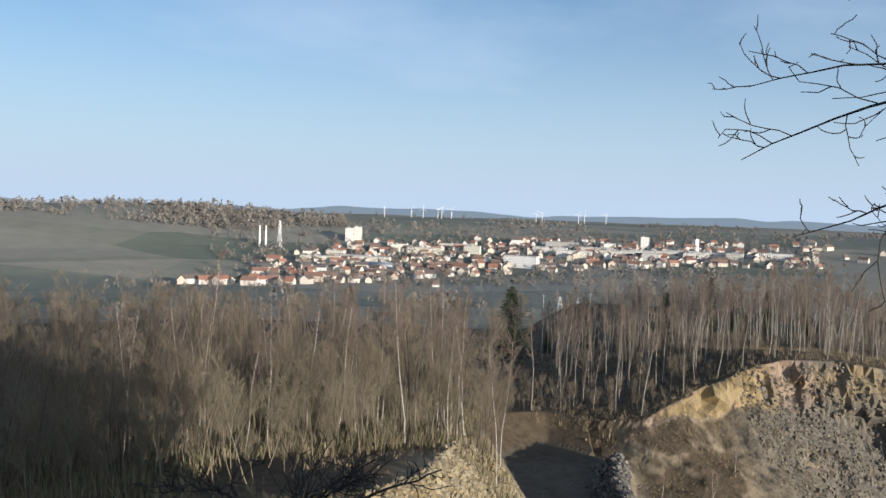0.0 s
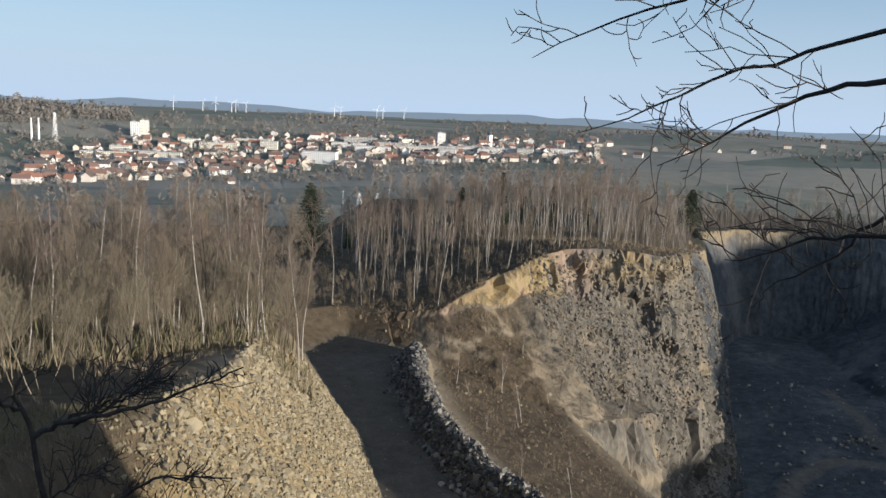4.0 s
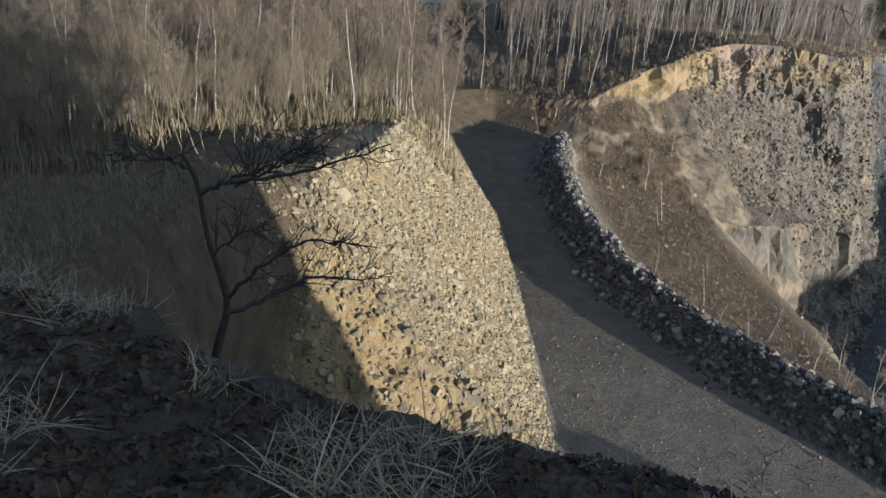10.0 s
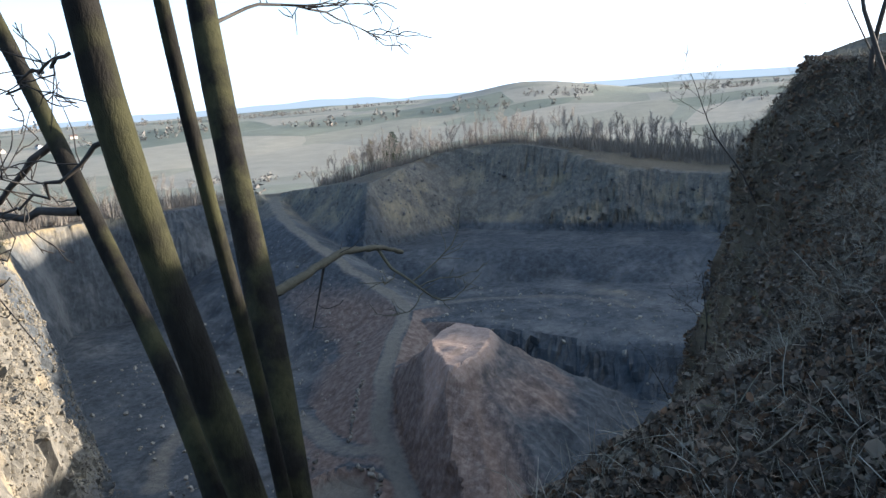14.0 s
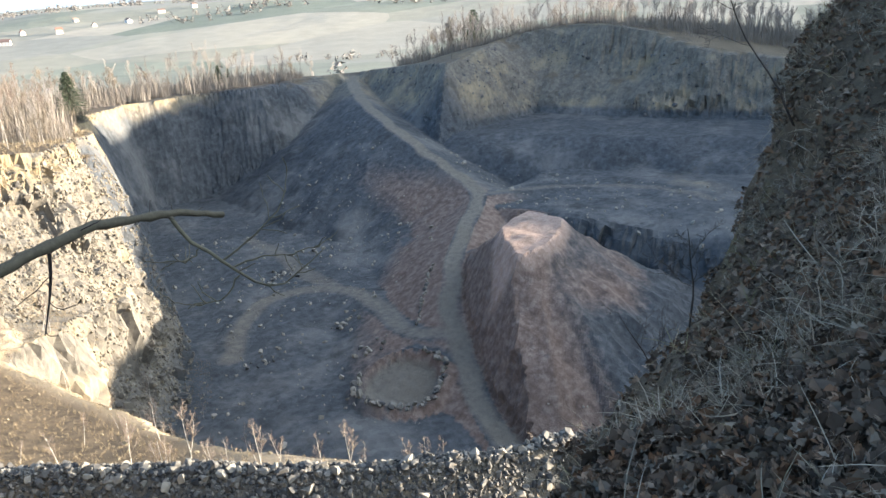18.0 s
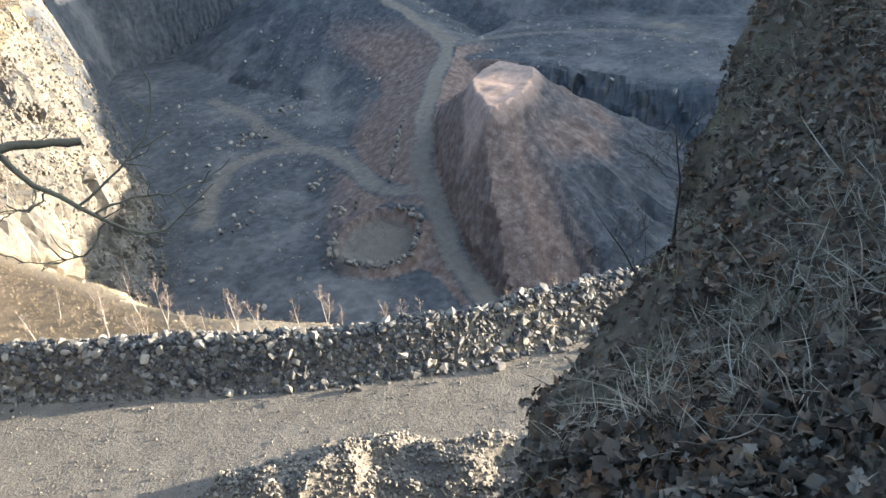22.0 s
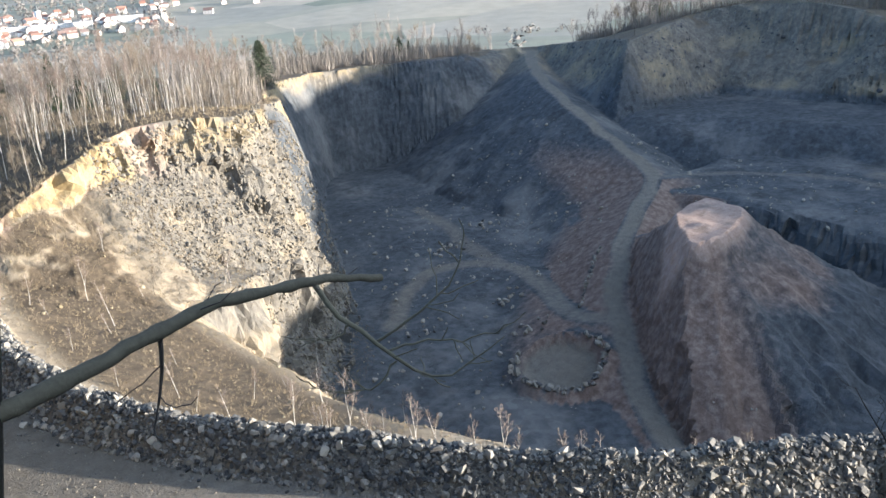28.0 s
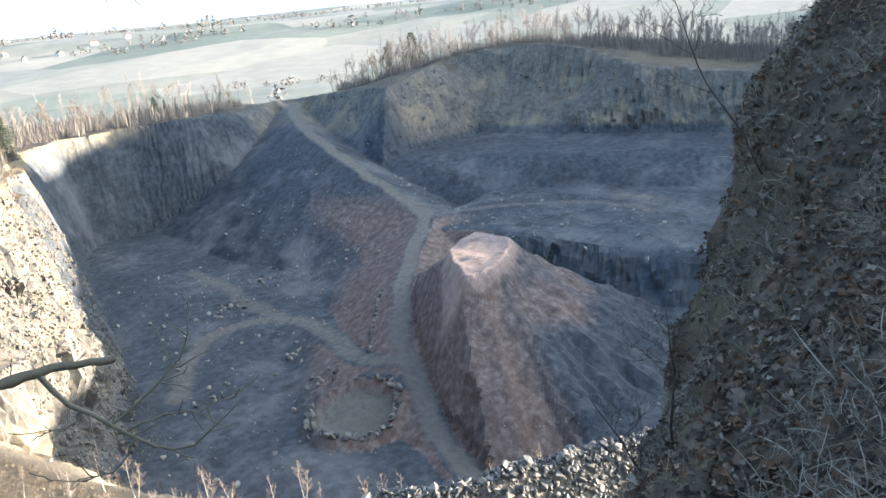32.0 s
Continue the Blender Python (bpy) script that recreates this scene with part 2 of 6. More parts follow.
def pit_floor(x, y):
    z = -49.5 + 0.6 * fbm(x / 12, y / 12, 3, 21)
    # a shelf at the level of the fork runs behind the heap
    z = z + 7.6 * step(118, 124.5, x + 1.2 * vnoise(x / 6, y / 6, 33)) * step(100, 88, y)
    for line, half, rise in ((HAUL, 1.5, 0.5), (SPUR, 1.6, 0.4), (TRACK, 1.8, 0.3)):
        d, lz = line_dist(x, y, line)
        z = np.maximum(z, lz - np.maximum(d - half, 0) * rise * (1 + 0.07 * fbm(x / 5, y / 5, 2, 31)))
        if half == 1.5:
            z = np.where(d < half, lz, z)
    # spoil heap with a flat top, creased by gullies
    d = outside(x + 0.6 * vnoise(x / 2.5, y / 2.5, 5), y + 0.6 * vnoise(x / 2.5, y / 2.5, 7), HEAP_TOP)
    turn = np.arctan2(y - 59, x - 96)
    crease = 1 + 0.05 * np.cos(13 * turn + 3 * vnoise(x / 9, y / 9, 6)) + 0.10 * vnoise(turn * 8, d * 0.06, 16) + 0.06 * vnoise(turn * 26, d * 0.05, 17)
    down = np.maximum(d, 0)
    heap = -35.0 + 0.2 * vnoise(x / 2, y / 2, 12) - np.where(down < 2.5, down * 1.15, 2.9 + (down - 2.5) * 0.62 * crease) + 0.3 * fbm(x / 3, y / 3, 3, 12) * step(0, 3, down)
    dh, hz = line_dist(x, y, HAUL)
    hx, hy = np.array([p[0] for p in HAUL[::-1]]), np.array([p[1] for p in HAUL[::-1]])
    z = np.where((dh > 2.2) & (y < np.interp(x, hx, hy)), np.maximum(z, np.minimum(heap, hz + np.maximum(dh - 1.9, 0) * 2.0)), z)
    # ring of the settling basin
    rr = np.hypot(x - 72.6, (y - 63.8))
    z = z + 1.3 * np.exp(-((rr - 5.5) / 1.0) ** 2)
    return z


def land(x, y):
    """Height of the land, and what covers it: road, dry grass, red soil, pit (0 to 1)."""
    base = base_height(x, y)
    wob = 0.9 * fbm(x / 14, y / 14, 3, 41) + 0.4 * fbm(x / 3.5, y / 3.5, 2, 42)
    d1 = outside(x, y, BENCH)
    west = step(30, 18, x) * step(20, 26, y)
    grade = 2.3 * (1 - west) + west * 1.35
    grade = grade * (1 - 0.6 * step(78, 86, y)) + 1.3 * step(15, 19, x) * step(42, 34, x) * step(14, 10, y)
    east_side = step(12, 15, x - 0.02 * y) * step(14, 22, y)
    z = base
    cut = ROAD_Z + np.maximum(d1 + wob * 0.5 * step(0.5, 4, d1), 0) * grade
    cut = np.where(d1 < 0, ROAD_Z, cut)
    # outer bank beyond the berm, down to the lip of the pit
    bank = np.maximum(ROAD_Z - 0.3 * np.maximum(d1 - 1.0, 0), -30.5 - 14 * step(34, 43, x) * step(76, 83, y)) + 0.35 * wob
    bank = np.where((x + 0.35 * y > 74) & (y < 76) | (x > 60), 99, bank)
    # gullied slope that climbs from the bank to the scarp
    rx = np.array([p[0] for p in RIM])
    ry, rz, rh = (np.interp(x, rx, np.array([p[k] for p in RIM])) for k in (1, 2, 3))
    dr, _ = line_dist(x, y, RIM)
    behind = y > ry + 0.5 * fbm(x / 2.2, y / 2.2, 3, 44)
    by_rim = np.exp(-(dr / 16.0) ** 2) * step(10, 16, x) * step(64, 52, x)
    z = z + (rz - z) * by_rim
    gully = 0.75 * fbm((x + 0.22 * y) / 4.2, (x - 4 * y) / 60, 3, 45) + 0.35 * fbm(x / 2.5, y / 2.5, 3, 46) * step(1, 6, dr)
    scree = rz - np.where(dr < rh / 2.2, dr * 2.2, rh + (dr - rh / 2.2) * (0.46 + 0.5 * step(33, 46, x))) + 1.0 * gully
    bank = np.where(behind, 99, np.maximum(bank, scree))
    z = np.where(east_side * (d1 > 0) > 0.5, np.minimum(z, bank), np.minimum(z, cut))
    # the pit
    d2 = outside(x, y, PIT)
    slope = 3.4 + 1.2 * vnoise(x / 11, y / 11, 51)
    slope = slope * (1 - step(60, 48, x) * step(88, 74, y)) + 1.25 * step(60, 48, x) * step(88, 74, y)
    slope = np.where(x > 150, 1.3 + 0.5 * vnoise(x / 15, y / 15, 52), slope)
    floor = pit_floor(x, y)
    # the far face stands on a bench
    far = step(143, 166, x + 0.25 * (y - 80) + 2.5 * vnoise(x / 8, y / 8, 77)) * step(150, 128, y - 0.05 * x)
    floor = np.maximum(floor, np.where(far > 0, -37.0 - 12.6 * (1 - far), -99))
    d3, lz = line_dist(x, y, HAUL[:18])
    rise = np.maximum(d2 + wob * step(0, 3, d2), 0)
    talus = np.where(rise < 3.5, rise * 1.7, 6 + (rise - 3.5) * 4.6)
    by_cliff = step(62, 54, x) * step(74, 80, y)
    wall = floor + rise * slope * (1 - by_cliff) + by_cliff * talus
    wall = np.minimum(wall, np.where(d3 < 25, lz + np.maximum(d3 - 2.2, 0) * 0.9, 99))
    wall = np.where(((x < 50) & (y < 80) & (d2 > 22)) | (d2 > 26) | (x > 200), 99, wall)
    z = np.minimum(z, np.where(d2 < 0, floor, wall))
    # berm
    db, hb = line_dist(x, y, BERM)
    z = np.maximum(z, np.where(db < 4, ROAD_Z + 0.9 * hb * (1 + 0.12 * fbm(x / 3, y / 3, 2, 61)) - np.maximum(db - 0.35, 0) * 1.45, -999))
    # mound of rubble beside the road
    dm, hm = line_dist(x, y, [(13.5, 25.6, 0.3), (16, 24.6, 0.9), (18.5, 23.4, 1.4), (21.4, 21.4, 1.5), (24, 17.5, 1.3), (28, 13.0, 1.1)])
    z = np.maximum(z, np.where(dm < 5, ROAD_Z + hm * (1 + 0.4 * fbm(x / 1.9, y / 1.9, 3, 66)) - np.maximum(dm - 0.9, 0) * 0.7, -999))
    return z, d1, d2, db


def axis(*spans):
    out = []
    for a, b, s in spans:
        out.append(np.arange(a, b, s))
    return np.concatenate(out)


def far_steps(a, b, first, grow):
    v, s = [a], first
    while abs(v[-1]) < abs(b):
        v.append(v[-1] + math.copysign(s, b - a))
        s *= grow
    return np.array(v)


XS = np.concatenate([far_steps(-60, -4700, 2, 1.12)[::-1][:-1], axis((-60, -12, 1.2), (-12, 66, 0.4), (66, 195, 0.8)), far_steps(195, 4700, 1.5, 1.08)])
YS = np.concatenate([far_steps(-30, -4700, 3, 1.25)[::-1][:-1], axis((-30, -9, 1.2), (-9, 113, 0.4), (113, 190, 0.8)), far_steps(190, 4700, 1.5, 1.06)])
GX, GY = np.meshgrid(XS, YS)


# ---- mesh and material helpers ----
def raw_mesh(name, verts, faces, mats=(), smooth=False):
    """A mesh from arrays: verts (n, 3), faces (m, 3) or (m, 4)."""
    k = faces.shape[1]
    me = bpy.data.meshes.new(name)
    me.vertices.add(len(verts))
    me.vertices.foreach_set("co", np.asarray(verts, np.float32).ravel())
    me.loops.add(faces.size)
    me.loops.foreach_set("vertex_index", np.asarray(faces, np.int32).ravel())
    me.polygons.add(len(faces))
    me.polygons.foreach_set("loop_start", np.arange(0, faces.size, k, dtype=np.int32))
    me.polygons.foreach_set("use_smooth", np.full(len(faces), smooth))
    me.update(calc_edges=True)
    for m in mats:
        me.materials.append(m)
    return me


def grid_faces(ny, nx):
    idx = np.arange(nx * ny).reshape(ny, nx)
    return np.stack([idx[:-1, :-1], idx[:-1, 1:], idx[1:, 1:], idx[1:, :-1]], -1).reshape(-1, 4)


def part(name, me, parent, label=""):
    ob = new(name, me)
    ob.parent = parent
    return tagged(ob, label)


def bm_mesh(name, bm, mats=(), smooth=False):
    me = bpy.data.meshes.new(name)
    bm.to_mesh(me)
    bm.free()
    for m in mats:
        me.materials.append(m)
    if smooth:
        me.polygons.foreach_set("use_smooth", np.full(len(me.polygons), True))
    return me


class Mat:
    """Short-hand for a node material."""

    def __init__(self, name, rough=0.9, spec=0.3):
        self.m = bpy.data.materials.new(name)
        self.m.use_nodes = True
        self.t = self.m.node_tree
        self.b = self.t.nodes["Principled BSDF"]
        self.b.inputs["Roughness"].default_value = rough
        self.b.inputs["Specular IOR Level"].default_value = spec
        self.pos = self.t.nodes.new("ShaderNodeNewGeometry").outputs["Position"]

    def link(self, a, b):
        self.t.links.new(a, b)

    def coord(self):
        return self.t.nodes.new("ShaderNodeTexCoord").outputs["Object"]

    def noise(self, scale, detail=4, rough=0.6, at=None, stretch=None):
        n = self.t.nodes.new("ShaderNodeTexNoise")
        n.inputs["Scale"].default_value, n.inputs["Detail"].default_value, n.inputs["Roughness"].default_value = scale, detail, rough
        src = at or self.pos
        if stretch:
            mp = self.t.nodes.new("ShaderNodeMapping")
            mp.inputs["Scale"].default_value = stretch
            self.link(src, mp.inputs[0])
            src = mp.outputs[0]
        self.link(src, n.inputs["Vector"])
        return n.outputs["Fac"]

    def cells(self, scale, stretch=None, feature="F1", out="Distance", at=None):
        n = self.t.nodes.new("ShaderNodeTexVoronoi")
        n.feature = feature
        n.inputs["Scale"].default_value = scale
        src = at or self.pos
        if stretch:
            mp = self.t.nodes.new("ShaderNodeMapping")
            mp.inputs["Scale"].default_value = stretch
            self.link(src, mp.inputs[0])
            src = mp.outputs[0]
        self.link(src, n.inputs["Vector"])
        return n.outputs[out]

    def ramp(self, fac, *stops):
        n = self.t.nodes.new("ShaderNodeValToRGB")
        el = n.color_ramp.elements
        while len(el) < len(stops):
            el.new(0.5)
        for e, (p, c) in zip(el, stops):
            e.position = p
            e.color = (*c, 1) if isinstance(c, tuple) else (c, c, c, 1)
        self.link(fac, n.inputs[0])
        return n.outputs[0]

    def mix(self, fac, a, b, kind="MIX"):
        n = self.t.nodes.new("ShaderNodeMix")
        n.data_type, n.blend_type = "RGBA", kind
        for sock, v in ((n.inputs[0], fac), (n.inputs[6], a), (n.inputs[7], b)):
            if isinstance(v, (int, float)):
                sock.default_value = v
            elif isinstance(v, tuple):
                sock.default_value = (*v, 1)
            else:
                self.link(v, sock)
        return n.outputs[2]

    def math(self, op, a, b=0.0):
        n = self.t.nodes.new("ShaderNodeMath")
        n.operation = op
        n.use_clamp = False
        for sock, v in zip(n.inputs, (a, b)):
            if isinstance(v, (int, float)):
                sock.default_value = v
            else:
                self.link(v, sock)
        return n.outputs[0]

    def attr(self, name):
        n = self.t.nodes.new("ShaderNodeAttribute")
        n.attribute_name = name
        return n

    def rand(self):
        return self.t.nodes.new("ShaderNodeObjectInfo").outputs["Random"]

    def island(self):
        return self.t.nodes.new("ShaderNodeNewGeometry").outputs["Random Per Island"]

    def bump(self, height, strength=0.5, dist=0.1):
        n = self.t.nodes.new("ShaderNodeBump")
        n.inputs["Strength"].default_value, n.inputs["Distance"].default_value = strength, dist
        self.link(height, n.inputs["Height"])
        self.link(n.outputs[0], self.b.inputs["Normal"])

    def done(self, colour):
        if isinstance(colour, tuple):
            self.b.inputs["Base Color"].default_value = (*colour, 1)
        else:
            self.link(colour, self.b.inputs["Base Color"])
        return self.m


def plain(name, a, b, scale=3.0, rough=0.85, metal=0.0, bump=0.0):
    k = Mat(name, rough)
    k.b.inputs["Metallic"].default_value = metal
    n = k.noise(scale, 5, 0.65, at=k.coord())
    c = k.ramp(n, (0.3, a), (0.7, b))
    if bump:
        k.bump(n, 0.6, bump)
    return k.done(c)


def jittered(name, tones, grain=4.0, rough=0.9, island=False, bump=0.0, vary=0.35):
    """A base of several tones picked at random for each object or loose piece, with grain over it."""
    k = Mat(name, rough)
    r = k.island() if island else k.rand()
    c = k.ramp(r, *[(i / max(1, len(tones) - 1), t) for i, t in enumerate(tones)])
    n = k.noise(grain, 5, 0.65)
    c = k.mix(vary, c, k.ramp(n, (0.3, 0.25), (0.7, 1.0)), "MULTIPLY")
    if bump:
        k.bump(n, 0.7, bump)
    return k.done(c)


def ground_material():
    k = Mat("quarry_ground", 0.95, 0.15)
    cov, cov2 = k.attr("cover"), k.attr("cover_two")
    sep = k.t.nodes.new("ShaderNodeSeparateColor")
    k.link(cov.outputs["Color"], sep.inputs[0])
    sep2 = k.t.nodes.new("ShaderNodeSeparateColor")
    k.link(cov2.outputs["Color"], sep2.inputs[0])
    big, mid, fine = k.noise(0.12, 5, 0.6), k.noise(0.9, 6, 0.65), k.noise(7.0, 5, 0.7)
    col = k.cells(0.9, (1, 1, 0.45), out="Color")
    colg = k.t.nodes.new("ShaderNodeSeparateColor")
    k.link(col, colg.inputs[0])
    blockc = k.t.nodes.new("ShaderNodeSeparateColor")
    k.link(k.cells(2.6, (1, 1, 0.6), out="Color"), blockc.inputs[0])
    blocks = blockc.outputs[0]
    rock = k.ramp(mid, (0.25, (0.105, 0.10, 0.09)), (0.5, (0.165, 0.15, 0.125)), (0.75, (0.225, 0.198, 0.158)))
    rock = k.mix(0.45, rock, k.ramp(colg.outputs[0], (0.0, 0.45), (1.0, 1.0)), "MULTIPLY")
    rock = k.mix(0.35, rock, k.ramp(blocks, (0.0, 0.4), (1.0, 1.0)), "MULTIPLY")
    rock = k.mix(k.ramp(big, (0.5, 0.0), (0.68, 0.55)), rock, (0.34, 0.265, 0.16))

    def over(c, w, tint, sharp=0.22):
        n = k.math("ADD", k.math("MULTIPLY", mid, 0.55), k.math("MULTIPLY", fine, 0.45))
        f = k.math("ADD", w, k.math("MULTIPLY", k.math("SUBTRACT", n, 0.5), 1.1))
        f = k.ramp(f, (0.5 - sharp, 0.0), (0.5 + sharp, 1.0))
        return k.mix(f, c, tint)

    ochre = k.ramp(mid, (0.3, (0.22, 0.163, 0.085)), (0.5, (0.30, 0.228, 0.12)), (0.75, (0.185, 0.157, 0.097)))
    ochre = k.mix(0.4, ochre, k.ramp(blocks, (0.1, 0.45), (0.7, 1.0)), "MULTIPLY")
    grass = k.ramp(mid, (0.3, (0.19, 0.15, 0.10)), (0.55, (0.31, 0.255, 0.178)), (0.75, (0.24, 0.21, 0.15)))
    grass = k.mix(k.ramp(big, (0.45, 0.0), (0.62, 0.4)), grass, (0.15, 0.115, 0.075))
    grass = k.mix(0.5, grass, k.ramp(fine, (0.3, 0.4), (0.7, 1.0)), "MULTIPLY")
    road = k.ramp(mid, (0.3, (0.128, 0.115, 0.096)), (0.7, (0.20, 0.178, 0.147)))
    road = k.mix(k.ramp(big, (0.4, 0.0), (0.6, 0.45)), road, (0.158, 0.138, 0.108))
    road = k.mix(0.5, road, k.ramp(fine, (0.35, 0.5), (0.65, 1.0)), "MULTIPLY")
    red = k.ramp(mid, (0.3, (0.088, 0.062, 0.05)), (0.5, (0.145, 0.106, 0.086)), (0.7, (0.22, 0.175, 0.147)))
    # dark basalt, set darker to carry the pit's shade
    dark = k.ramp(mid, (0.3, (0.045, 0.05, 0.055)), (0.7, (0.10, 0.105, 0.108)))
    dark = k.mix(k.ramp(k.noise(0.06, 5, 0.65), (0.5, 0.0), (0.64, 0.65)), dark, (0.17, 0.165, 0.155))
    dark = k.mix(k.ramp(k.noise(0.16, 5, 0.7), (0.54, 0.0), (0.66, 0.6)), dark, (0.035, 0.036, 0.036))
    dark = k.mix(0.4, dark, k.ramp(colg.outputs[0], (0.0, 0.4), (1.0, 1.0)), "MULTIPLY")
    litter_shade = k.ramp(mid, (0.3, (0.055, 0.042, 0.028)), (0.7, (0.12, 0.092, 0.06)))
    parcels = k.t.nodes.new("ShaderNodeSeparateColor")
    k.link(k.cells(0.0026, (1, 1.9, 0.0), out="Color"), parcels.inputs[0])
    field = k.ramp(parcels.outputs[0], (0.15, (0.165, 0.18, 0.14)), (0.35, (0.26, 0.245, 0.195)), (0.5, (0.20, 0.21, 0.165)), (0.68, (0.33, 0.30, 0.24)), (0.85, (0.25, 0.24, 0.20)))
    field = k.mix(0.35, field, k.ramp(k.noise(0.03, 5, 0.6), (0.3, 0.5), (0.7, 1.0)), "MULTIPLY")
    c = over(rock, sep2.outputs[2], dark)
    c = over(c, cov.outputs["Alpha"], ochre)
    c = over(c, sep.outputs[2], red)
    c = over(c, sep.outputs[1], grass)
    c = over(c, sep.outputs[0], road, 0.3)
    c = over(c, sep2.outputs[0], litter_shade)
    c = k.mix(k.ramp(k.math("MULTIPLY", cov2.outputs["Alpha"], -1.0), (0.0, 0.0), (1.0, 1.0)), c, k.ramp(mid, (0.3, (0.24, 0.165, 0.125)), (0.7, (0.36, 0.27, 0.22))))
    # above zero: brown that paints shade on the far road
    c = k.mix(k.ramp(cov2.outputs["Alpha"], (0.0, 0.0), (1.0, 1.0)), c, k.ramp(mid, (0.3, (0.06, 0.052, 0.04)), (0.7, (0.115, 0.10, 0.078))))
    c = k.mix(sep2.outputs[1], c, field)
    h = k.math("ADD", k.math("MULTIPLY", mid, 0.6), k.math("ADD", k.math("MULTIPLY", fine, 0.25), k.math("MULTIPLY", colg.outputs[1], 0.35)))
    k.bump(h, 0.9, 0.35)
    return k.done(c)


GROUND = ground_material()


def RIM_Y(x):
    return np.interp(x, [p[0] for p in RIM], [p[1] for p in RIM])


def cover_weights(x, y, z, d1, d2, db, steep):
    """What lies on the land at each place: road, grass, red soil, ochre; leaf cover, field, dark floor. Leaf cover and
    dark floor carry painted shade.
    """
    r = np.hypot(x, y)
    road = step(0.8, -0.6, d1) * step(1.6, 2.6, db)
    wx, wy = x + 0.7 * vnoise(x / 5, y / 5, 23), y + 0.7 * vnoise(x / 5, y / 5, 24)
    for line, half, much in ((HAUL, 1.25, 0.95), (SPUR, 1.2, 0.55), (TRACK, 1.6, 0.68), (TRACK_TWO, 1.5, 0.6)):
        d, _ = line_dist(wx, wy, line)
        road = np.maximum(road, step(half + 1.0, half - 0.8, d) * much)
    road = np.maximum(road, 0.9 * step(5.2, 4.0, np.hypot(x - 72.6, y - 63.8)))
    inside = step(4, -1, d2)
    ochre = step(0.6, 1.6, steep) * step(16, 10, x) * step(10, 20, y) * step(100, 80, y) * step(-27, -20, z) * 0.9
    ochre = np.maximum(ochre, step(24, 10, x) * step(22, 30, y) * step(86, 70, y) * (d1 > 0.3) * 0.62)
    ochre = np.maximum(ochre, 0.5 * step(-25, -20.5, z) * step(0.8, 1.6, steep) * step(22, 30, x) * step(88, 94, y) * (1 - step(130, 180, x)))
    dr, _ = line_dist(x, y, RIM)
    ochre = np.maximum(ochre, 0.85 * step(4.5, 2, dr) * step(43, 36, x) * step(19, 23, x) * step(0.4, 0.8, steep))
    outer = (x > 12) & (d1 > 0) & (y > 18) & (d2 > -2) & (y < 96) & (x < 66)
    grass = np.where(outer, 0.72 * step(2.2, 1.2, steep), 0.0)
    grass = np.maximum(grass, step(0.9, 0.5, steep) * step(0.5, 4, d1) * step(2, 6, d2) * step(300, 220, r) * 0.7)
    grass = np.maximum(grass, 0.5 * step(76, 82, y) * step(26, 20, x) * (d1 > 0.2))
    grass = grass * (1 - 0.8 * step(28, 40, x) * step(76, 85, y)) * (1 - step(39, 45, x) * step(78, 84, y) * step(0, 1, RIM_Y(x) - y))
    dh, _ = line_dist(x, y, HAUL)
    red = inside * step(0.15, 0.35, steep) * step(19, 8, dh) * step(140, 122, x) * 0.85
    hx = np.hypot(x - 97, y - 60)
    red = np.maximum(red, inside * step(20, 13, hx) * (0.55 + 0.3 * vnoise(x / 6, y / 6, 15)))
    crown = step(2.2, 0.2, outside(x, y, HEAP_TOP))
    litter_shade = step(30, 60, r) * step(520, 420, r) * step(0.9, 0.5, steep) * step(1, 5, d1) * step(3, 9, d2) * (0.9 - 0.35 * step(60, 120, x))
    # west slope: dark growth, laid on to deepen the slope's shade as well
    litter_shade = np.maximum(litter_shade, 0.85 * step(-3, -7, x) * step(42, 34, y) * step(9, 13, y))
    litter_shade = np.maximum(litter_shade, 0.85 * step(0.0, -3.2, x + 0.3 * (y - 24) + 1.2 * vnoise(x / 2, y / 2, 71)) * step(34, 27, y) * step(9, 13, y))
    litter_shade = np.maximum(litter_shade, 0.7 * step(26, 31, r) * step(8, 12, d1) * step(80, 70, y) * step(8, 2, x))
    # road's end: brown scrub tone that also paints the shade there
    litter_shade = np.maximum(litter_shade, 0.85 * step(80.5, 83, y) * step(96, 92, y) * step(22, 16, x) * step(1, 4, x) * step(1.2, 2.2, db))
    litter_shade = litter_shade * (1 - step(28, 34, x) * step(0, 1.5, RIM_Y(x) - y) * step(66, 58, x))
    field = step(300, 430, r + 40 * vnoise(x / 90, y / 90, 14))
    field = np.where(field > 0.5, 1.0, 0.0)
    # dark basalt floor; walls and the haul road's bank darkened for shade
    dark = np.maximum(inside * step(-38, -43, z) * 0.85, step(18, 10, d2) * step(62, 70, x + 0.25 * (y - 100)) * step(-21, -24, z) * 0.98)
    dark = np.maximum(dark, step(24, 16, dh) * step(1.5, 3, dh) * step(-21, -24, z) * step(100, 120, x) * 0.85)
    # shade painted on the back wall stops below its lit top band
    back = step(120, 130, y) * step(140, 132, x)
    dark = dark * (1 - back * step(-31, -26.5, z + 2 * vnoise(x / 5, y / 5, 55)))
    ochre = np.maximum(ochre, 0.6 * back * step(-29, -25.5, z) * step(0.5, 1.0, steep))
    # pale rock bared on the far face and on the wall below it
    dark = dark * (1 - 0.85 * np.exp(-((x - 186) / 22.0) ** 2 - ((y - 122) / 16.0) ** 2) * step(-38, -34, z) * step(-0.5, 0.3, vnoise(x / 9, y / 9, 57)))
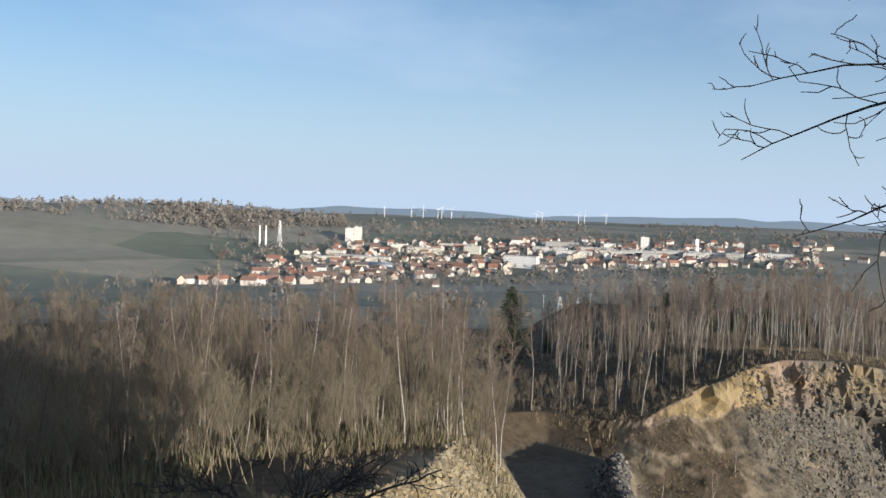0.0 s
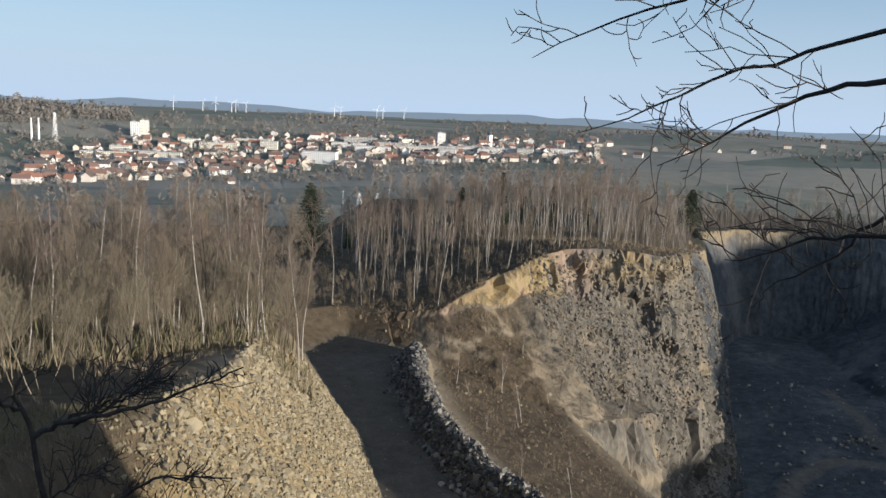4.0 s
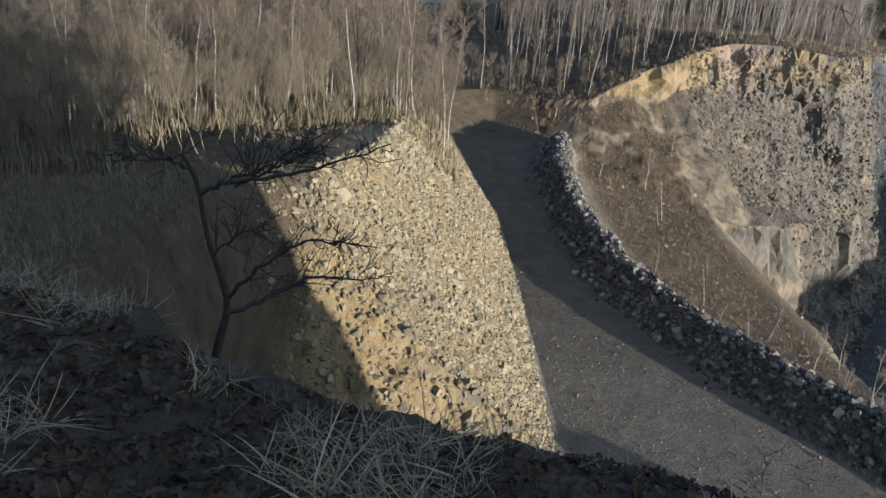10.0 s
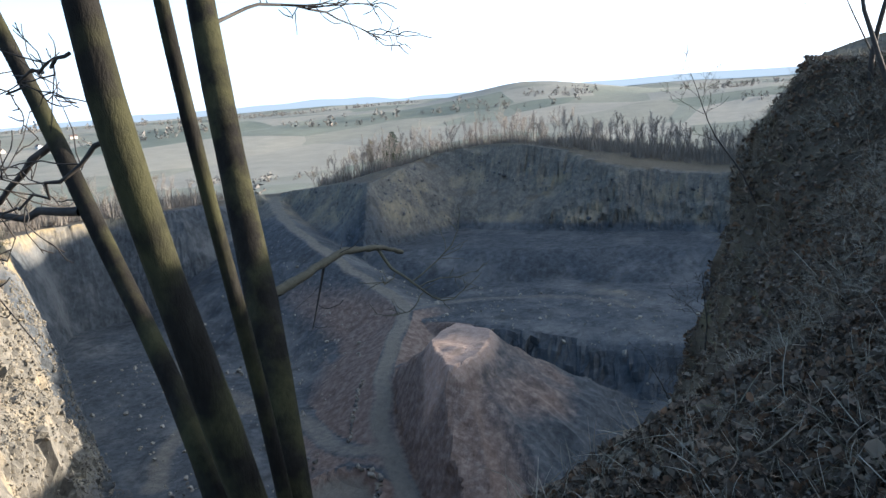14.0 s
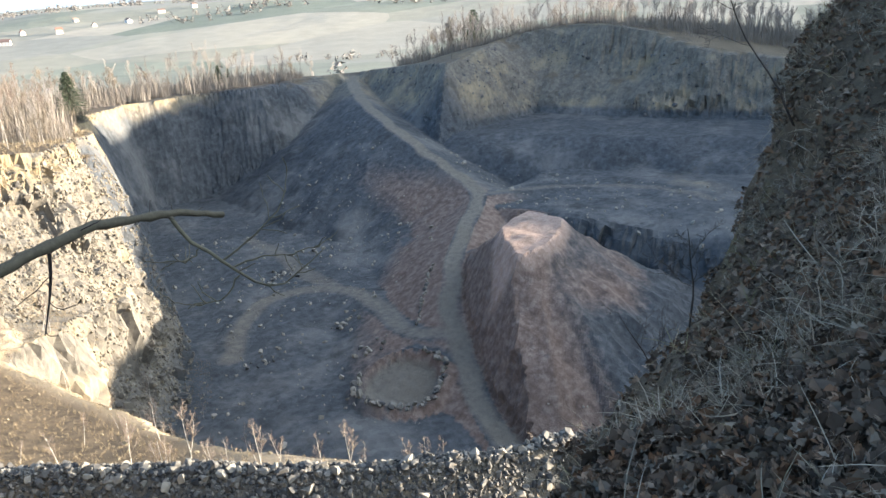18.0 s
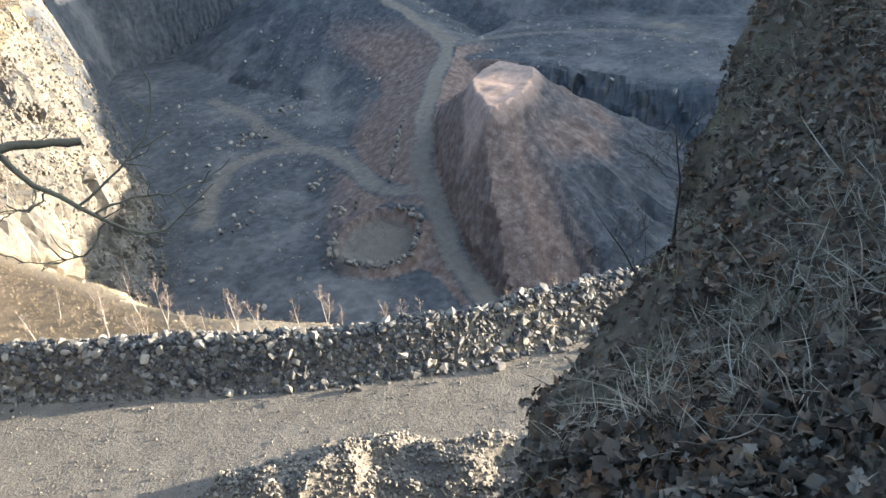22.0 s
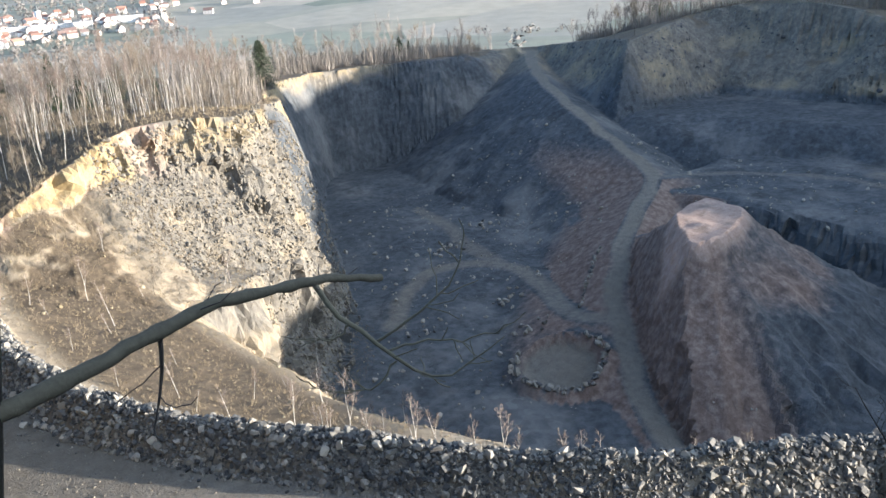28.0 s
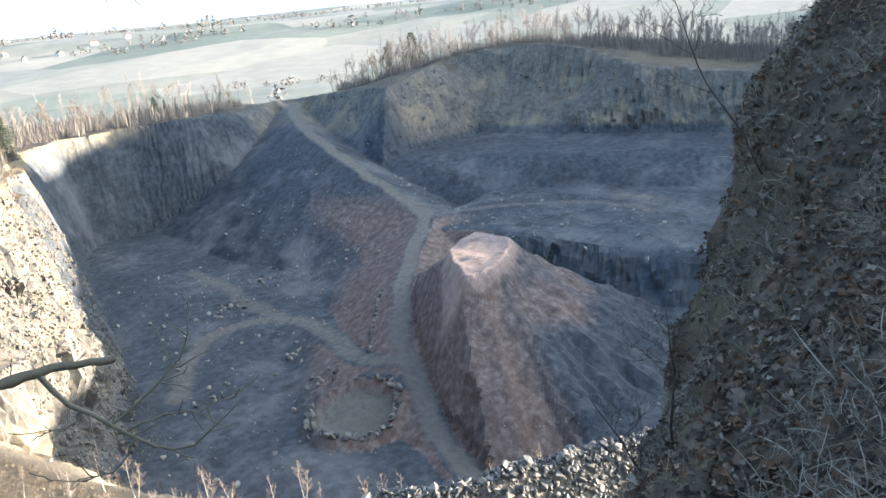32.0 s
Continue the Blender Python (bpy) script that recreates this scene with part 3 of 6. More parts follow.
    dark = dark * (1 - 0.6 * np.exp(-((x - 152) / 12.0) ** 2 - ((y - 58) / 10.0) ** 2) * step(-0.4, 0.3, vnoise(x / 6, y / 6, 58)))
    # shade painted in brown on the far end of the bench road
    shade_or_pink = 0.75 * step(33, 52, y + 2 * vnoise(x / 3, y / 3, 59)) * step(1.0, 0.0, d1)
    # below zero: paler pink on top of the heap
    shade_or_pink = shade_or_pink - 0.95 * crown * step(-0.7, 0.2, vnoise(x / 1.6, y / 1.6, 73) + crown - 0.5)
    shade_or_pink = shade_or_pink - 0.6 * step(4.0, 1.5, dr) * step(47, 40, x) * step(19, 23, x) * step(0.35, 0.7, steep) * step(-0.3, 0.3, vnoise(x / 2.5, y / 2.5, 74))
    # the far face is bare grey rock down to its bench, with little painted shade
    dark = dark * (1 - 0.8 * step(155, 170, x) * step(-36.5, -34.5, z) * step(25, 40, y))
    return np.stack([road, grass, red, ochre], -1), np.stack([litter_shade, field, dark, shade_or_pink], -1)


def crag(x, y, z, gx, gy, much):
    """Pushes steep faces in and out in blocks, as broken basalt does."""
    steep = np.hypot(gx, gy)
    w = step(0.75, 1.8, steep) * much
    sel = w > 0.01
    nx, ny = -gx / (steep + 1e-6), -gy / (steep + 1e-6)
    push = np.zeros_like(x)
    xs, ys, zs = x[sel], y[sel], z[sel]
    a, _ = cells(xs / 4.2, ys / 4.2, zs / 4.8, 101)
    b, db = cells(xs / 1.5, ys / 1.5, zs / 1.9, 111)
    c, _ = cells(xs / 0.8, ys / 0.8, zs / 1.0, 121)
    push[sel] = w[sel] * ((a - 0.5) * 1.5 + (b - 0.5) * 0.9 + (c - 0.5) * 0.4)
    return x + nx * push, y + ny * push, z + 0.25 * push


NEAR_BOX = (-9.5, 25.5, -8.5, 7.5)


def broken(x, y, db):
    near = step(-14, -10, x) * step(34, 28, x) * step(14, 9, y)
    much = (1 - near) * step(330, 260, np.hypot(x, y)) * step(2.5, 3.6, db) * (1 - 0.88 * step(16, 11, x) * step(90, 78, y))
    much = much * (1 - step(6, 9, x) * step(36, 31, x) * step(30, 26.5, y))
    return much * (1 - 0.8 * step(26, 18, np.hypot(x - 97, y - 60))) * (1 - 0.7 * step(62, 70, x) * step(95, 110, y))


def land_mesh(name, xs, ys, material, crags=True, lower=0.0):
    X, Y = np.meshgrid(xs, ys)
    Z, d1, d2, db = land(X, Y)
    Z = Z - lower * ((X > NEAR_BOX[0]) & (X < NEAR_BOX[1]) & (Y > NEAR_BOX[2]) & (Y < NEAR_BOX[3]))
    gy, gx = np.gradient(Z, ys, xs)
    steep = np.hypot(gx, gy)
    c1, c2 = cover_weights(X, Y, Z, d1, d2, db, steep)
    if crags:
        X, Y, Z = crag(X, Y, Z, gx, gy, broken(X, Y, db))
    me = raw_mesh(name, np.stack([X, Y, Z], -1).reshape(-1, 3), grid_faces(*X.shape), [material], smooth=False)
    for key, c in (("cover", c1), ("cover_two", c2)):
        at = me.color_attributes.new(key, "FLOAT_COLOR", "POINT")
        at.data.foreach_set("color", c.astype(np.float32).ravel())
    return me


def height(x, y):
    return land(np.atleast_1d(np.asarray(x, float)), np.atleast_1d(np.asarray(y, float)))[0]


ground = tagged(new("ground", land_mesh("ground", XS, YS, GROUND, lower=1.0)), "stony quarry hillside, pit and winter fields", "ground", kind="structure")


# ---- stones ----
def stone_shapes(n, seed):
    out, rng = [], random.Random(seed)
    for _ in range(n):
        bm = bmesh.new()
        for _ in range(13):
            v = Vector((rng.gauss(0, 1), rng.gauss(0, 1), rng.gauss(0, 1))).normalized()
            bm.verts.new((v.x * rng.uniform(0.8, 1.15) * 0.5, v.y * rng.uniform(0.7, 1) * 0.45, v.z * rng.uniform(0.6, 1) * 0.38))
        bmesh.ops.convex_hull(bm, input=bm.verts)
        bmesh.ops.delete(bm, geom=[v for v in bm.verts if not v.link_faces], context="VERTS")
        bmesh.ops.triangulate(bm, faces=bm.faces)
        bm.verts.index_update()
        out.append((np.array([v.co[:] for v in bm.verts]), np.array([[v.index for v in f.verts] for f in bm.faces])))
        bm.free()
    return out


STONES = stone_shapes(9, 5)


def turn_matrices(rng, n, tilt=3.14):
    a, b, c = rng.uniform(0, 6.283, n), rng.uniform(-tilt, tilt, n), rng.uniform(-tilt, tilt, n)
    ca, sa, cb, sb, cc, sc = np.cos(a), np.sin(a), np.cos(b), np.sin(b), np.cos(c), np.sin(c)
    Z, O, I = np.zeros(n), np.ones(n), np.zeros(n)
    rz = np.stack([ca, -sa, Z, sa, ca, Z, Z, Z, O], -1).reshape(-1, 3, 3)
    rx = np.stack([O, Z, Z, Z, cb, -sb, Z, sb, cb], -1).reshape(-1, 3, 3)
    ry = np.stack([cc, Z, sc, Z, O, Z, -sc, Z, cc], -1).reshape(-1, 3, 3)
    return rz @ rx @ ry


def scatter(name, shapes, places, sizes, rng, mats, tilt=3.14, smooth=False):
    """One mesh of many small shapes at the places given."""
    vs, fs, base = [], [], 0
    pick = rng.integers(0, len(shapes), len(places))
    rots = turn_matrices(rng, len(places), tilt)
    sizes = np.asarray(sizes)
    if sizes.ndim == 1:
        sizes = np.stack([sizes] * 3, -1)
    for k, (v, f) in enumerate(shapes):
        sel = np.where(pick == k)[0]
        if not len(sel):
            continue
        p = np.einsum("nij,nvj->nvi", rots[sel], v[None] * sizes[sel][:, None]) + places[sel][:, None]
        vs.append(p.reshape(-1, 3))
        fs.append((f[None] + (np.arange(len(sel)) * len(v))[:, None, None]).reshape(-1, f.shape[1]) + base)
        base += len(sel) * len(v)
    return raw_mesh(name, np.concatenate(vs), np.concatenate(fs), mats, smooth)


DARK_BLOCK = jittered("dark_basalt_block", [(0.05, 0.05, 0.052), (0.10, 0.10, 0.10), (0.16, 0.155, 0.15)], 4, island=True, bump=0.03)
CLIFF_STONE = jittered("cliff_stone", [(0.145, 0.13, 0.105), (0.20, 0.174, 0.133), (0.095, 0.088, 0.077), (0.235, 0.197, 0.143)], 5, island=True, bump=0.02)
BASALT = jittered("basalt_rubble", [(0.04, 0.041, 0.043), (0.085, 0.083, 0.078), (0.20, 0.188, 0.165), (0.06, 0.058, 0.055), (0.30, 0.27, 0.22)], 5, island=True, bump=0.03)
BOULDER = jittered("basalt_boulder", [(0.065, 0.064, 0.063), (0.135, 0.127, 0.112), (0.30, 0.272, 0.22), (0.19, 0.175, 0.148)], 5, bump=0.03)
OCHRE_STONE = jittered("weathered_stone", [(0.20, 0.172, 0.115), (0.29, 0.234, 0.138), (0.14, 0.124, 0.09), (0.35, 0.29, 0.18), (0.25, 0.222, 0.16)], 4, island=True, bump=0.03)
PALE_STONE = jittered("pale_gravel", [(0.24, 0.222, 0.188), (0.34, 0.312, 0.262), (0.15, 0.142, 0.13), (0.43, 0.385, 0.31)], 5, island=True, bump=0.02)
MOUND_STONE = jittered("mound_stone", [(0.15, 0.136, 0.112), (0.22, 0.195, 0.155), (0.08, 0.075, 0.068), (0.29, 0.25, 0.19)], 5, island=True, bump=0.02)
rng = np.random.default_rng(11)


def along(line, n, rng):
    pts = np.array([p[:2] for p in line], float)
    seg = np.hypot(*np.diff(pts, axis=0).T)
    s = rng.uniform(0, seg.sum(), n)
    i = np.minimum(np.searchsorted(np.cumsum(seg), s), len(seg) - 1)
    t = (s - np.concatenate([[0], np.cumsum(seg)])[i]) / seg[i]
    d = (pts[i + 1] - pts[i]) / seg[i][:, None]
    return pts[i] + d * (t * seg[i])[:, None], np.stack([d[:, 1], -d[:, 0]], -1)


def rock_berm():
    top = tagged(new("rock_berm"), "long safety berm of broken dark basalt along the haul road", "berm")
    top.location = (24, 27, ROAD_Z)
    here = np.array(top.location)
    n = 21000
    p, side = along(BERM[1:], n, rng)
    q = p + side * np.where(rng.random(n) < 0.92, rng.uniform(-1.95, 1.2, n), rng.normal(-0.6, 1.0, n))[:, None]
    z = height(q[:, 0], q[:, 1])
    size = np.clip(rng.lognormal(-1.5, 0.5, n), 0.1, 0.8)
    P = np.stack([q[:, 0], q[:, 1], z + size * 0.12], -1) - here
    meshes = [raw_mesh("rock", v, f, [BOULDER]) for v, f in STONES]
    big = np.argsort(-size * ((q[:, 0] > 12) & (q[:, 1] < 62)))[:300]
    rots = turn_matrices(rng, n)
    for i in big:
        ob = part("rock", meshes[i % len(meshes)], top)
        ob.matrix_basis = Matrix.Translation(P[i]) @ Matrix(rots[i].tolist()).to_4x4() @ Matrix.Scale(size[i], 4)
    rest = np.ones(n, bool)
    rest[big] = False
    tagged(part("rubble", scatter("rubble", STONES, P[rest], size[rest], rng, [BASALT]), top), kind="stuff")


rock_berm()


def field_of_stones(name, label, region, n, size, material, spread=0.45, sink=0.1, seed=1, kind="stuff"):
    """Loose stones strewn over a stretch of the land: region is (x0, x1, y0, y1, test)."""
    g = np.random.default_rng(seed)
    x0, x1, y0, y1, test = region
    x, y = g.uniform(x0, x1, n * 6), g.uniform(y0, y1, n * 6)
    z, d1, d2, db = land(x, y)
    zx, zy = land(x + 0.4, y)[0], land(x, y + 0.4)[0]
    steep = np.hypot(zx - z, zy - z) / 0.4
    keep = np.where(test(x, y, z, d1, d2, steep))[0][:n]
    s = np.clip(size * g.lognormal(0, spread, len(keep)), size * 0.3, size * 3.2)
    cx, cy, cz = crag(x[keep], y[keep], z[keep], (zx - z)[keep] / 0.4, (zy - z)[keep] / 0.4, broken(x[keep], y[keep], db[keep]))
    P = np.stack([cx, cy, cz + s * sink], -1)
    return tagged(new(name, scatter(name, STONES, P, s, g, [material])), label, "stones", kind=kind)


field_of_stones("slope_stones", "weathered ochre stones bedded in the earth face", (-12, 14, 14, 66, lambda x, y, z, d1, d2, s: (d1 > 0) & (s > 0.45) & (z < -8) & (x > -9.5 + 0.05 * y) & ((x + 0.3 * (y - 24) + 1.5 * vnoise(x / 2, y / 2, 71) > -2.2) | ((y > 32) & (x > -4 - 0.35 * (y - 32))))), 17000, 0.165, OCHRE_STONE, seed=2, sink=0.0, spread=0.6)
field_of_stones("slope_rubble", "grey basalt blocks bedded in the earth face", (-8, 12, 14, 60, lambda x, y, z, d1, d2, s: (d1 > 0) & (s > 0.6) & (vnoise(x / 5, y / 5, 9) > -0.1) & (x + 0.3 * (y - 24) > -1)), 3000, 0.26, OCHRE_STONE, seed=3, sink=0.05)
field_of_stones("slope_grit", "small ochre stones loose on the earth face", (-14, 12, 12, 64, lambda x, y, z, d1, d2, s: (d1 > 0) & (s > 0.45) & (z < -7) & (x + 0.3 * (y - 24) > -3.5)), 12000, 0.13, OCHRE_STONE, seed=12, sink=0.25)
field_of_stones("mound_rubble", "pale broken stone heaped beside the road", (8, 32, 12, 30, lambda x, y, z, d1, d2, s: (d1 < 1) & (z > ROAD_Z + 0.08)), 15000, 0.105, MOUND_STONE, seed=4, spread=0.65)
field_of_stones("road_gravel", "loose gravel scattered on the haul road", (6, 40, 10, 84, lambda x, y, z, d1, d2, s: (d1 < 0.5) & (z < ROAD_Z + 0.5)), 6500, 0.06, MOUND_STONE, seed=5, spread=0.6)
field_of_stones("cliff_blocks", "angular grey basalt blocks standing out of the cliff", (33, 74, 80, 120, lambda x, y, z, d1, d2, s: (s > 1.2) & (d2 > -2)), 7500, 0.38, CLIFF_STONE, seed=6, sink=-0.1)
field_of_stones("cliff_scree", "grey fallen blocks at the foot of the cliff", (34, 64, 70, 100, lambda x, y, z, d1, d2, s: (s > 0.35) & (s < 1.8) & (y > 74 - 0.1 * (x - 34)) & (y < RIM_Y(x)) & (x + 0.5 * y > 78)), 3200, 0.28, CLIFF_STONE, seed=13)
field_of_stones("bank_stones", "stones lying on the grassy outer bank", (14, 66, 18, 92, lambda x, y, z, d1, d2, s: (d1 > 0.5) & (d2 > -4)), 500, 0.2, OCHRE_STONE, seed=7)
field_of_stones("pit_boulders", "dark boulders lying on the pit floor", (48, 150, 20, 140, lambda x, y, z, d1, d2, s: (d2 < 0) & (line_dist(x, y, HAUL)[0] > 4.5) & (np.hypot(x - 97, y - 60) > 26)), 1000, 0.36, BOULDER, seed=8, spread=0.6)
field_of_stones("far_wall_blocks", "blocks of grey rock on the shaded quarry walls", (70, 200, 0, 160, lambda x, y, z, d1, d2, s: (s > 1.0) & (d2 > -8) & (np.hypot(x - 97, y - 60) > 30)), 3600, 0.45, DARK_BLOCK, seed=9, sink=-0.12)


def boulder(x, y, size, k, label, group):
    top = tagged(new("boulder", BOULDER_MESH[k % len(BOULDER_MESH)]), label, "boulder", group)
    g = np.random.default_rng(k)
    top.matrix_basis = Matrix.Translation((x, y, height(x, y)[0] + size * 0.2)) @ Matrix(turn_matrices(g, 1)[0].tolist()).to_4x4() @ Matrix.Scale(size, 4)
    return top


BOULDER_MESH = [raw_mesh("boulder", v, f, [BOULDER]) for v, f in STONES]
g9 = np.random.default_rng(90)
for k in range(64):
    a = k / 64 * 6.283 + g9.normal(0, 0.03)
    if not -0.5 < math.sin(a + 0.6) - 1.2 < 0:
        r = 5.6 + g9.normal(0, 0.3)
        boulder(72.6 + r * math.cos(a), 63.8 + r * math.sin(a), g9.uniform(0.7, 1.4), k, "grey boulder in the ring round the basin", "ring of boulders")
for k in range(26):
    t = k / 25
    boulder(87.5 + 15 * t - 2.6 + g9.normal(0, 0.15), 69.5 + 9 * t + 1.6 + g9.normal(0, 0.2), g9.uniform(0.5, 1.0), 100 + k, "grey boulder lining the pit road", "boulders along the road")
for cx, cy, n in ((84, 84, 14), (95, 110, 26), (78, 74, 12), (70, 86, 12), (107, 113, 14)):
    for k in range(n):
        boulder(cx + g9.normal(0, 1.6), cy + g9.normal(0, 1.3), g9.uniform(0.4, 1.1), int(cx) * 10 + k, "grey boulder in a dumped pile on the pit floor", "boulder piles")


# ---- bare trees ----
def tube(path, radii, sides):
    """Verts and quads of a tapering tube along a path."""
    path, radii = np.asarray(path, float), np.asarray(radii, float)
    n = len(path)
    t = np.gradient(path, axis=0)
    t /= np.linalg.norm(t, axis=1)[:, None] + 1e-9
    axes = np.eye(3)
    ref = axes[np.argmin(np.abs(t).max(axis=0))][None, :]
    u = np.cross(t, ref)
    u /= np.linalg.norm(u, axis=1)[:, None] + 1e-9
    v = np.cross(t, u)
    a = np.arange(sides) * 2 * math.pi / sides
    ring = u[:, None] * np.cos(a)[None, :, None] + v[:, None] * np.sin(a)[None, :, None]
    verts = (path[:, None] + ring * radii[:, None, None]).reshape(-1, 3)
    i, j = np.meshgrid(np.arange(n - 1), np.arange(sides), indexing="ij")
    k = (j + 1) % sides
    faces = np.stack([i * sides + j, i * sides + k, (i + 1) * sides + k, (i + 1) * sides + j], -1).reshape(-1, 4)
    return verts, faces


class Wood:
    """Gathers tubes into one mesh."""

    def __init__(self):
        self.v, self.f, self.n = [], [], 0

    def add(self, path, radii, sides):
        v, f = tube(path, radii, sides)
        self.v.append(v)
        self.f.append(f + self.n)
        self.n += len(v)

    def mesh(self, name, mats, smooth=True):
        return raw_mesh(name, np.concatenate(self.v), np.concatenate(self.f), mats, smooth)


def bough(rng, start, way, length, steps, droop=0.0, wander=0.15):
    p, d, out = np.array(start, float), np.array(way, float), []
    d /= np.linalg.norm(d)
    out.append(p.copy())
    for _ in range(steps):
        d = d + rng.normal(0, wander, 3) + np.array([0, 0, droop])
        d /= np.linalg.norm(d)
        p = p + d * length / steps
        out.append(p.copy())
    return np.array(out)


def grow(wood, rng, path, r0, level, kinds, least=0.014):
    """Side shoots from a bough. kinds: for each level (number, length share, thickness share, lift, sides, steps)."""
    if level >= len(kinds):
        return
    count, share, thick, lift, sides, steps = kinds[level]
    length = np.linalg.norm(np.diff(path, axis=0), axis=1).sum()
    count = max(2, int(count * rng.uniform(0.75, 1.25)))
    for s in np.sort(rng.uniform(0.18 if level else 0.3, 0.98, count)):
        x = s * (len(path) - 1)
        i = min(int(x), len(path) - 2)
        p, t = path[i] + (path[i + 1] - path[i]) * (x - i), path[i + 1] - path[i]
        t = t / (np.linalg.norm(t) + 1e-9)
        d = np.cross(t, rng.normal(0, 1, 3))
        d /= np.linalg.norm(d) + 1e-9
        d = d * (1 - lift) + t * lift + np.array([0, 0, 0.15])
        n = length * share * (1.15 - 0.75 * s) * rng.uniform(0.7, 1.3)
        sub = bough(rng, p, d, n, steps, 0.06, 0.16)
        r = max(r0 * (1 - 0.75 * s) * thick, least)
        wood.add(sub, np.linspace(r, r * 0.25, steps + 1), sides)
        grow(wood, rng, sub, r, level + 1, kinds, least)


BARK = jittered("grey_brown_bark", [(0.055, 0.046, 0.036), (0.12, 0.102, 0.08), (0.08, 0.069, 0.053)], 3, bump=0.02)
TWIG = jittered("brown_twigs", [(0.125, 0.10, 0.072), (0.19, 0.155, 0.112), (0.15, 0.123, 0.09)], 2, vary=0.2)
BIRCH_TWIG = jittered("purple_brown_birch_twigs", [(0.15, 0.115, 0.095), (0.19, 0.15, 0.12), (0.17, 0.14, 0.12)], 2, vary=0.2)


def birch_bark():
    k = Mat("white_birch_bark", 0.7)
    at = k.coord()
    c = k.ramp(k.noise(1.6, 4, 0.7, at=at, stretch=(1, 1, 3.5)), (0.36, (0.09, 0.075, 0.06)), (0.46, (0.30, 0.275, 0.24)), (0.75, (0.46, 0.43, 0.38)))
    return k.done(c)


BIRCH = birch_bark()


def tree_kind(seed, tall, girth, first, mats, kinds, lean=0.06, fork=False, least=0.014):
    g = np.random.default_rng(seed)
    trunk, crown = Wood(), Wood()
    path = bough(g, (0, 0, -0.4), (g.normal(0, lean), g.normal(0, lean), 1), tall + 0.4, 9, 0.05, 0.05)
    trunk.add(path, girth * np.linspace(1, 0.12, 10) ** 0.9, 6)
    cut = max(1, int(first * 9))
    grow(crown, g, path[cut:], girth * (1 - first * 0.8), 0, kinds, least)
    if fork:
        second = bough(g, path[4], (g.normal(0, 0.35), g.normal(0, 0.35), 1), tall * 0.5, 6, 0.05, 0.06)
        trunk.add(second, girth * np.linspace(0.5, 0.08, 7), 5)
        grow(crown, g, second, girth * 0.45, 0, kinds, least)
    return trunk.mesh("trunk", [mats[0]]), crown.mesh("crown", [mats[1]])


OAKS = [tree_kind(100 + i, 13 + 2.2 * (i % 3), 0.125 + 0.03 * (i % 2), 0.16, (BARK, TWIG), ((15, 0.42, 0.5, 0.5, 4, 3), (8, 0.5, 0.55, 0.5, 3, 2), (4, 0.6, 0.8, 0.45, 3, 1)), fork=i % 2 == 0, least=0.013) for i in range(6)]
FAR_OAKS = [tree_kind(150 + i, 13 + 2 * (i % 3), 0.17, 0.2, (BARK, TWIG), ((15, 0.36, 0.6, 0.5, 3, 2), (14, 0.5, 0.7, 0.5, 3, 1)), fork=True, least=0.035) for i in range(4)]
BIRCHES = [tree_kind(200 + i, 12 + 1.5 * (i % 3), 0.066, 0.36, (BIRCH, BIRCH_TWIG), ((18, 0.25, 0.45, 0.6, 3, 2), (8, 0.55, 0.7, 0.5, 3, 1), (4, 0.55, 0.8, 0.4, 3, 1)), lean=0.05, least=0.017) for i in range(5)]
HAZEL_TWIG = jittered("yellow_grey_hazel_twigs", [(0.14, 0.116, 0.08), (0.21, 0.18, 0.125), (0.17, 0.143, 0.10)], 2, vary=0.25)
HAZELS = [tree_kind(320 + i, 4.6 + 0.8 * i, 0.045, 0.03, (HAZEL_TWIG, HAZEL_TWIG), ((16, 0.6, 0.4, 0.6, 3, 2), (6, 0.5, 0.6, 0.5, 3, 1), (2, 0.5, 0.7, 0.4, 3, 1)), lean=0.2, fork=True, least=0.012) for i in range(4)]
SCRUB = [tree_kind(300 + i, 5.0 + i, 0.06, 0.12, (BARK, TWIG), ((12, 0.45, 0.6, 0.6, 3, 2), (8, 0.5, 0.6, 0.5, 3, 1), (4, 0.5, 0.7, 0.4, 3, 1)), fork=True) for i in range(4)]


# haze over the rim trees put into their colour as paler grey
GREY_BARK = jittered("pale_grey_bark", [(0.16, 0.145, 0.125), (0.24, 0.22, 0.195), (0.19, 0.175, 0.155)], 3)
GREY_TWIG = jittered("pale_grey_twigs", [(0.20, 0.175, 0.15), (0.26, 0.235, 0.21), (0.23, 0.205, 0.18)], 2, vary=0.2)
RIM_TREES = [tree_kind(170 + i, 10 + 1.5 * (i % 3), 0.09, 0.1, (GREY_BARK, GREY_TWIG), ((22, 0.3, 0.45, 0.6, 3, 2), (9, 0.5, 0.7, 0.5, 3, 1)), fork=i % 2 == 0, least=0.026) for i in range(5)]


def plant(meshes, x, y, z, size, turn, name, label, category, group):
    top = tagged(new(name), label, category, group)
    top.matrix_basis = Matrix.Translation((x, y, z)) @ Matrix.Rotation(turn, 4, "Z") @ Matrix.Scale(size, 4)
    part("trunk", meshes[0], top)
    part("crown", meshes[1], top)
    return top


